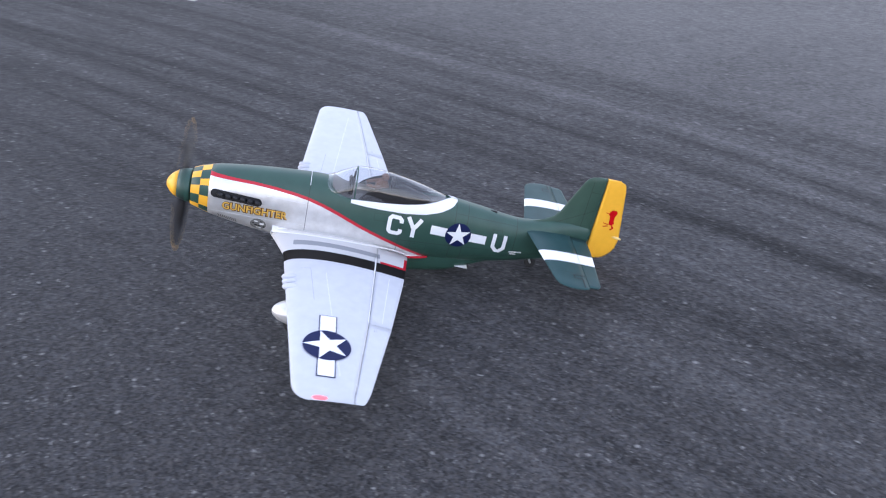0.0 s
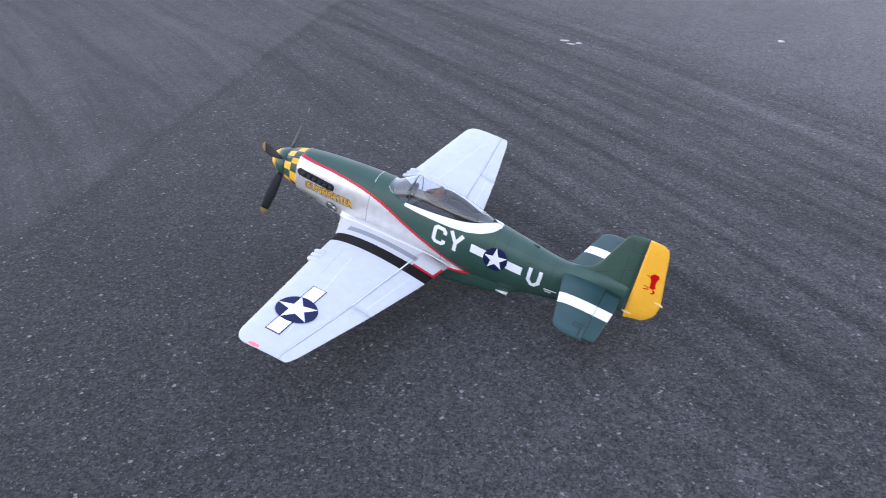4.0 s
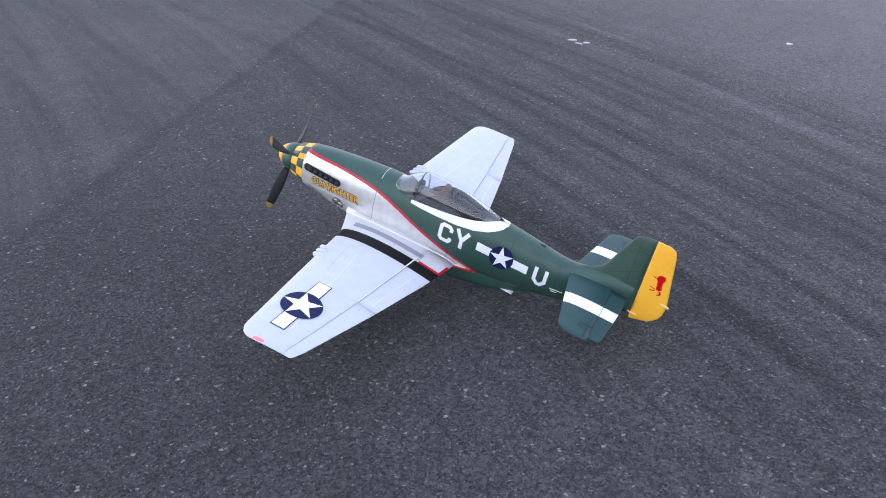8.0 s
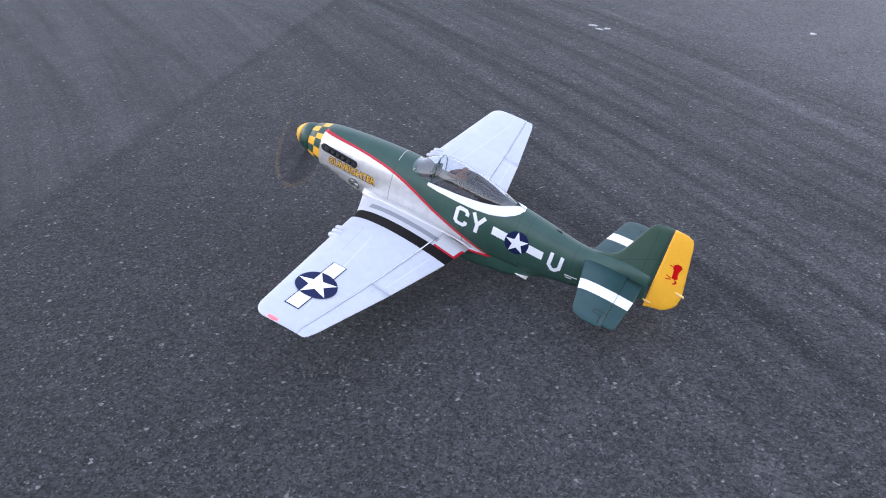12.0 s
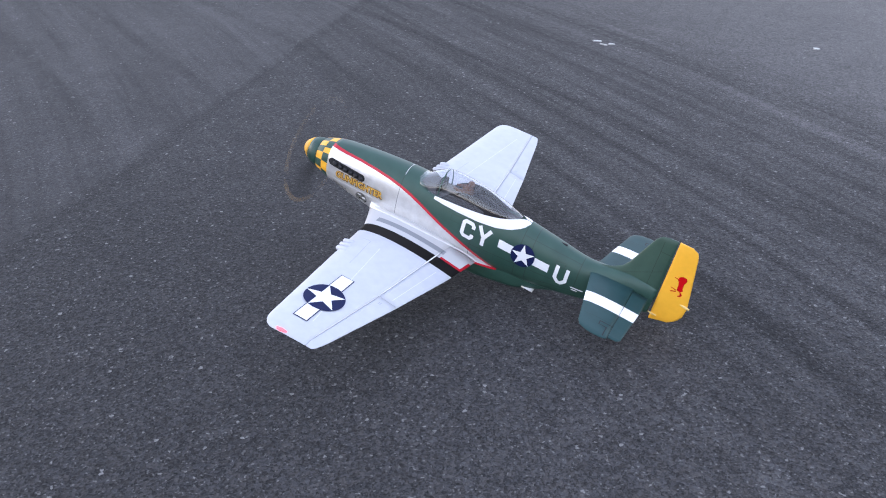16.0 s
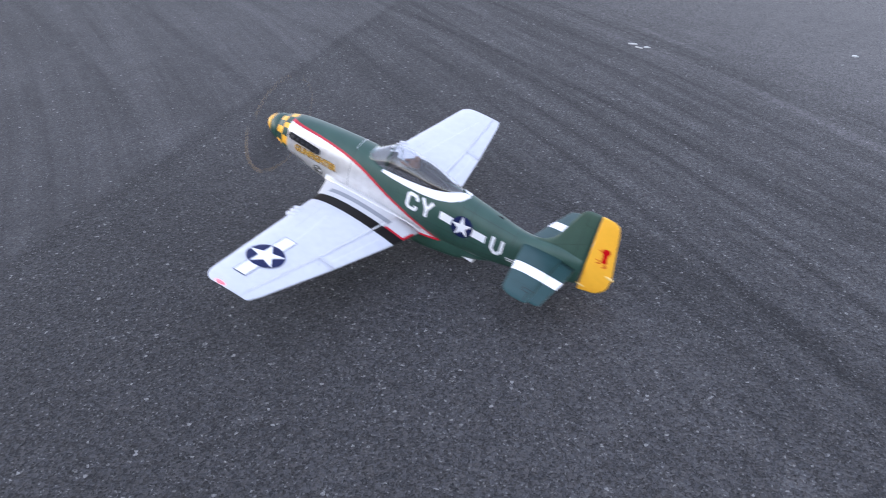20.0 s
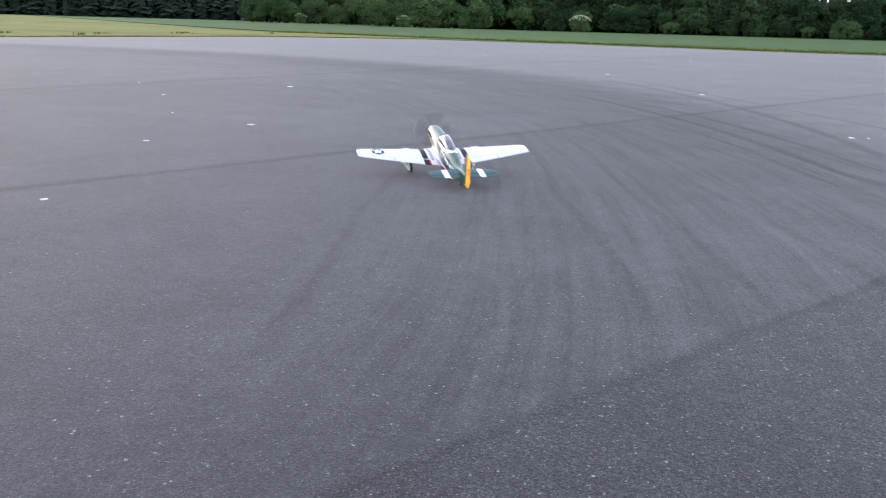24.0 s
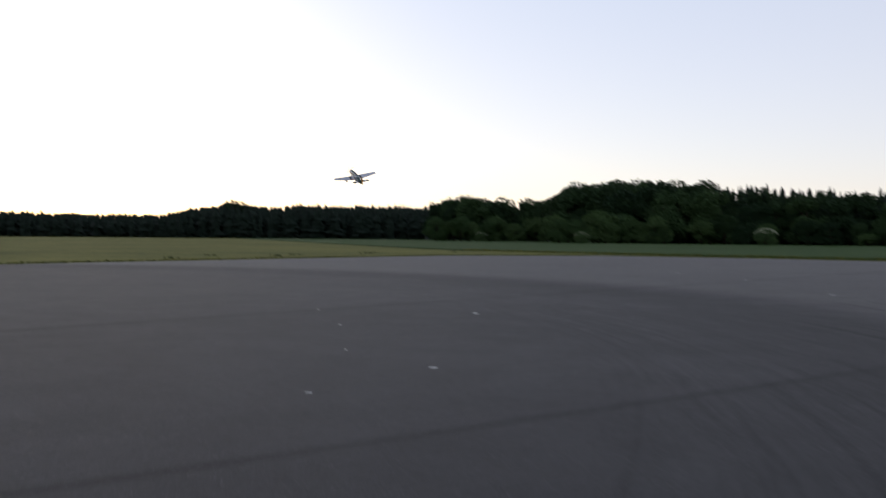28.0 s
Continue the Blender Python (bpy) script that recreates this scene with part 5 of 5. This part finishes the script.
def broad_tree(seed, height, spread, material):
    rnd = random.Random(seed)
    tree = thing("tree", "leafy green deciduous tree at the wood's edge", "tree", "trees of the wood's edge")
    bm = bmesh.new()
    tube(bm, [(0, 0, -0.3), (0.1, 0.05, height * 0.3), (-0.1, 0.1, height * 0.6), (0, 0, height * 0.85)], [height * 0.022, height * 0.017, height * 0.010, height * 0.003], 7)
    for k in range(6):
        a, z = rnd.uniform(0, 6.28), height * rnd.uniform(0.22, 0.55)
        r = spread * rnd.uniform(0.5, 0.85)
        tube(bm, [(0, 0, z), (r * 0.5 * math.cos(a), r * 0.5 * math.sin(a), z + height * 0.12), (r * math.cos(a), r * math.sin(a), z + height * 0.2)], [height * 0.008, height * 0.006, height * 0.002], 5)
    part("trunk", bm, bark, tree, "")
    verts, faces = [], []
    lobes = []
    for _ in range(26):
        a, z = rnd.uniform(0, 6.28), rnd.uniform(0.14, 0.86)
        r = spread * 0.72 * math.sin(math.pi * min(1, 0.18 + 0.80 * z)) ** 0.6 * rnd.uniform(0.5, 1.1)
        lobes.append((Vector((r * math.cos(a), r * math.sin(a), height * z)), spread * rnd.uniform(0.22, 0.40)))
    lobes.append((Vector((0, 0, height * 0.86)), spread * 0.4))
    for c, r in lobes:
        for _ in range(190):
            d = Vector((rnd.gauss(0, 1), rnd.gauss(0, 1), rnd.gauss(0, 0.85))).normalized() * r * rnd.uniform(0.65, 1.08)
            p = c + d
            if p.z > 0.3:
                clump(verts, faces, p, 0.020 * height * rnd.uniform(0.6, 1.1), rnd)
    me = bpy.data.meshes.new("crown")
    me.from_pydata(verts, [], faces)
    me.materials.append(material)
    crown = new("crown", me)
    crown.parent = tree
    return tree


def spruce_mesh(verts, faces, x, y, height, spread, rnd):
    """A ragged cone of drooping branches round a stem."""
    layers = 13
    for k in range(layers):
        r = spread * min(1.0, 1.35 * (1 - k / layers)) ** 0.8 * rnd.uniform(0.6, 1.2) + 0.12
        turn = rnd.uniform(0, 6.28)
        for b in range(8):
            a = turn + 2 * math.pi * b / 8 + rnd.uniform(-0.2, 0.2)
            q = r * rnd.uniform(0.6, 1.2)
            z = height * (0.02 + 0.95 * (k + rnd.uniform(-0.8, 0.8) * (1 - k / layers)) / layers)
            w = 0.42 * q + 0.1
            i = len(verts)
            c, s = math.cos(a), math.sin(a)
            verts.extend([(x, y, z + height * 0.10), (x + q * 0.6 * c - w * s, y + q * 0.6 * s + w * c, z - 0.1), (x + q * c, y + q * s, z - height * 0.05), (x + q * 0.6 * c + w * s, y + q * 0.6 * s - w * c, z - 0.1)])
            faces.append((i, i + 1, i + 2, i + 3))
    i = len(verts)
    verts.extend([(x - 0.12, y, height * 0.90), (x + 0.12, y, height * 0.90), (x, y + 0.1, height * 0.90), (x, y, height * 1.0)])
    faces.extend([(i, i + 1, i + 3), (i + 1, i + 2, i + 3), (i + 2, i, i + 3)])


# height of the wood's edge, by bearing
LEFT_TOP = [(0.5, 18.5), (3, 19.0), (8, 19.0), (11, 18.0), (14, 19.5), (16, 16.5), (17.6, 14.0), (18.2, 13.0), (24, 12.6), (36, 14)]
RIGHT_TOP = [(-52, 14.0), (-33, 13.4), (-27, 15.2), (-22, 16.8), (-16, 18.4), (-12.5, 19.2), (-8.6, 18.6), (-7.2, 14.5)]


def spruce_wood(name, rows, seed, label):
    rnd = random.Random(seed)
    verts, faces = [], []
    for b0, b1, far0, far1, tops, low, high, count in rows:
        for k in range(count):
            s = (k + rnd.random()) / count
            bearing, far = b0 + (b1 - b0) * s, rnd.uniform(far0, far1)
            x, y = at_bearing(bearing, far)
            h = between(bearing, tops) * rnd.uniform(low, high) * (1.07 if rnd.random() < 0.12 else 1)
            spruce_mesh(verts, faces, x, y, h, h * (0.22 if count == 1 else rnd.uniform(0.20, 0.36) if far > 440 else rnd.uniform(0.13, 0.25)), rnd)
    me = bpy.data.meshes.new(name)
    me.from_pydata(verts, [], faces)
    me.materials.append(spruce_needle)
    return tagged(new(name, me), label, "wood", kind="stuff")


def woods():
    spruce_wood("spruce_wood", [(36, 0.6, 455, 468, LEFT_TOP, 0.72, 0.95, 230), (36, 0.6, 468, 485, LEFT_TOP, 0.86, 1.01, 280), (36, 0.6, 485, 520, LEFT_TOP, 0.96, 1.06, 330),
                                (0.8, -9, 400, 425, [(-9, 17), (0.8, 18.5)], 0.8, 1.0, 80), (0.8, -9, 425, 460, [(-9, 18), (0.8, 19)], 0.85, 1.03, 90),
                                (-13, -52, 270, 284, RIGHT_TOP, 0.86, 1.04, 44), (-13, -52, 284, 300, RIGHT_TOP, 0.95, 1.08, 110), (-14, -52, 300, 320, RIGHT_TOP, 1.00, 1.15, 120),
                                (-28.0, -28.2, 276, 278, RIGHT_TOP, 1.12, 1.14, 1), (-30.4, -30.6, 276, 278, RIGHT_TOP, 1.17, 1.18, 1), (-24.2, -24.4, 276, 278, RIGHT_TOP, 1.08, 1.09, 1)], 5, "dark spruce wood on the horizon")
    kinds = [broad_tree(10 + k, 12.0, 4.6, broad_leaf) for k in range(7)]
    young = [broad_tree(30 + k, 12.0, 5.2, young_leaf) for k in range(3)]
    rnd = random.Random(3)
    spots = []
    # low bushes and young trees along the edge, tall ones behind
    for b0, b1, far0, far1, tops, low, high, count in ((-7.6, -52, 252, 262, RIGHT_TOP, 0.42, 0.88, 54), (-8.2, -52, 262, 276, RIGHT_TOP, 0.70, 1.0, 54), (-8.4, -17, 278, 294, RIGHT_TOP, 0.96, 1.10, 20),
                                                 (0.6, -8.5, 312, 330, [(-9, 17.0), (-4, 16.5), (-2.6, 18.5), (0.6, 14.5)], 0.75, 1.03, 28), (14.2, 12.9, 474, 480, LEFT_TOP, 1.04, 1.09, 2)):
        for k in range(count):
            s = (k + 0.5 + rnd.uniform(-0.5, 0.5)) / count
            bearing = b0 + (b1 - b0) * s
            spots.append((bearing, rnd.uniform(far0, far1), between(bearing, tops) * rnd.uniform(low, high), 0))
    for k in range(20):
        bearing = 0.4 - 14.5 * (k + rnd.random()) / 20
        spots.append((bearing, rnd.uniform(240, 249) if bearing < -7 else rnd.uniform(296, 308), rnd.uniform(6.0, 9.5), 1))
    for k in range(26):
        spots.append((-13 - 38 * (k + rnd.random()) / 26, rnd.uniform(240, 250), rnd.uniform(3.0, 7.0), int(rnd.random() < 0.35)))
    used = {}
    for i, (bearing, far, height, sort) in enumerate(spots):
        x, y = at_bearing(bearing, far)
        scale = height / 12.0
        wide = scale * rnd.uniform(0.95, 1.35) * (1.25 if height < 10 else 1.0)
        m = pose(x, y, -0.06, 0, 0, rnd.uniform(0, 360))
        pool = young if sort else kinds
        base = pool[rnd.randrange(len(pool))]
        tree = copy_thing(base, m) if base.name in used else base
        used[base.name] = True
        tree.matrix_basis = m @ Matrix.Diagonal((wide, wide, scale, 1))
    # flowering elder bush before the wood
    for bearing, far, height in ((-20.6, 222, 4.4), (-9.2, 226, 3.2), (-2.6, 290, 3.4)):
        x, y = at_bearing(bearing, far)
        bush = broad_tree(77, 4.0, 3.0, young_leaf)
        bush.name = "bush"
        tagged(bush, "elder bush with creamy white blossom before the wood", "bush", "flowering bushes")
        r2 = random.Random(int(far))
        verts, faces = [], []
        for _ in range(150 if height > 4 else 60):
            a, e = r2.uniform(0, 6.28), r2.uniform(0.5, 1.45)
            clump(verts, faces, (3.1 * math.cos(a) * math.cos(e), 3.1 * math.sin(a) * math.cos(e), 1.3 + 2.7 * math.sin(e)), 0.15, r2)
        me = bpy.data.meshes.new("blossoms")
        me.from_pydata(verts, [], faces)
        me.materials.append(blossom)
        new("blossoms", me).parent = bush
        bush.matrix_basis = pose(x, y, 0.0) @ Matrix.Scale(height / 4.2, 4)


woods()


def verge():
    rnd = random.Random(8)
    spots = []
    for (x0, y0), (x1, y1) in zip(EDGE[2:-1], EDGE[3:]):
        length = math.hypot(x1 - x0, y1 - y0)
        for _ in range(int(length * 30)):
            s = rnd.random()
            spots.append((x0 + (x1 - x0) * s + abs(rnd.gauss(0, 1.0)) + 0.05, y0 + (y1 - y0) * s + rnd.gauss(0, 0.3)))
    blades("edge_grass", spots, 0.055, 0.05, dry_grass, "uneven tufts of grass along the asphalt edge", "grass", 9)
    spots = []
    line = [(24.5, -70.5), (33, -56.5), (43.5, -48), (55, -41.5), (64.5, -34.5), (72.5, -31), (84, -25.5)]
    for (x0, y0), (x1, y1) in zip(line, line[1:]):
        length = math.hypot(x1 - x0, y1 - y0)
        for _ in range(int(length * 18)):
            s = rnd.random()
            spots.append((x0 + (x1 - x0) * s + rnd.gauss(0.5, 0.6), y0 + (y1 - y0) * s + rnd.gauss(0, 0.4)))
    blades("crop_edge", spots, 0.16, 0.06, dry_grass, "ragged grassy edge of the green cereal field", "crop", 10)
    weeds = []
    for _ in range(7):
        bearing = rnd.uniform(22, -2)
        far = 45 + 0.9 * (22 - bearing) + rnd.uniform(2, 14)
        x, y = at_bearing(bearing, far)
        for _ in range(9):
            weeds.append((x + rnd.gauss(0, 0.3), y + rnd.gauss(0, 0.3)))
    blades("tall_weeds", weeds, 0.11, 0.04, weed_green, "dark tufts of tall weeds in the verge", "weed", 11)


verge()

# ------------------------------------------------------------------ what moves
# seconds, place x y z, heading, nose-up, bank
PLANE_ROWS = [
    (0, -0.858, 0.037, 0, 4.6, 0, 0), (0.5, -0.685, 0.039, 0, 3.1, 0, 0), (1, -0.51, 0.033, 0, 1.7, 0, 0), (1.5, -0.327, 0.026, 0, 1.4, 0, 0),
    (2, -0.136, 0.014, 0, 0.7, 0, 0), (2.3, -0.035, 0.006, 0, 0.6, 0, 0), (2.5, 0.002, 0.002, 0, 0.4, 0, 0), (2.8, 0.002, 0.002, 0, 0.1, 0, 0),
    (3.2, 0, 0, 0, 0, 0, 0), (10, 0, 0, 0, 0, 0, 0), (18.5, 0, 0, 0, 0, 0, 0), (19, 0.045, -0.008, 0, 0, 0, 0),
    (19.5, 0.135, -0.018, 0, -0.3, 0, 0), (20, 0.305, -0.022, 0, -0.3, 0, 0), (20.5, 0.608, -0.047, 0, -0.6, 0, 0), (21, 1.05, -0.11, 0, -2, 0, 0),
    (21.5, 1.58, -0.25, 0, -3.7, 0, 0), (22, 2.19, -0.45, 0, -5.4, 0, 0), (22.5, 2.875, -0.617, 0, -7, 0.5, -1), (23, 3.633, -0.779, 0, -7.9, 0.4, -0.9),
    (24, 5.412, -1.297, 0, -13.6, 0.6, -0.9), (25, 8.249, -2.073, 0, -11.8, 0.6, -0.8), (26, 13.995, -3.581, 0, -17, 1.4, -0.2), (26.5, 18.648, -4.804, 0.12, -14, 3.2, -4),
    (27, 23.036, -5.511, 0.60, -9.6, 6.4, -10), (27.5, 26.95, -5.25, 1.51, -1.5, 10, -11.3), (28, 29.84, -3.74, 3.20, 8.6, 12.8, -11.6),
]
PIVOT = (-0.165, 0, 0)
SPIN_STOP, SPIN_GO = 3.15, 9.0
REST_ANGLE = 38.0


def blade_angles():
    """Degrees turned by the airscrew, one number for every thirtieth of a second."""
    angles, a = [], 0.0
    for k in range(28 * FPS + 1):
        t = k / FPS
        angles.append(a)
        speed = 88.0
        if SPIN_STOP - 0.35 < t < SPIN_STOP:
            speed = 88.0 * max(0.0, (SPIN_STOP - t) / 0.35)
        elif SPIN_STOP <= t < SPIN_GO:
            speed = 0.0
        elif SPIN_GO <= t < SPIN_GO + 0.4:
            speed = 88.0 * (t - SPIN_GO) / 0.4
        a += speed
    still = angles[int(5 * FPS)]
    return [REST_ANGLE + b - still for b in angles]


def motions():
    rows = []
    for t, x, y, z, heading, nose, bank in PLANE_ROWS:
        turn = pose(0, 0, 0, 0, 0, heading) @ pose(0, 0, 0, 0, -nose, 0) @ pose(0, 0, 0, bank, 0, 0)
        rows.append((t, Matrix.Translation((x, y, z)) @ pose(*PIVOT) @ turn @ pose(*[-v for v in PIVOT])))
    walk(plane, rows)
    walk(propeller, [(k / FPS, BODY @ pose(0, 0, 0, a, 0, 0)) for k, a in enumerate(blade_angles())])
    # wheels roll with the way gone
    spots = [(r[0], r[1], r[2]) for r in PLANE_ROWS]
    for ob, x, y, z, radius in WHEELS:
        way, out, last = 0.0, [], None
        for k in range(0, 28 * FPS + 1):
            t = k / FPS
            px, py = between(t, [(s[0], s[1]) for s in spots]), between(t, [(s[0], s[2]) for s in spots])
            step = 0.0 if last is None else math.hypot(px - last[0], py - last[1])
            last = (px, py)
            way += min(step, radius * radians(80))
            out.append((t, pose(x, y, z) @ pose(0, 0, 0, 0, math.degrees(way / radius), 0)))
        keep = [out[0]]
        for i in range(1, len(out)):
            if i == len(out) - 1 or i % 30 == 0 or out[i][0] > 18.4 or out[i][0] < 3.3:
                keep.append(out[i])
        walk(ob, keep)


motions()
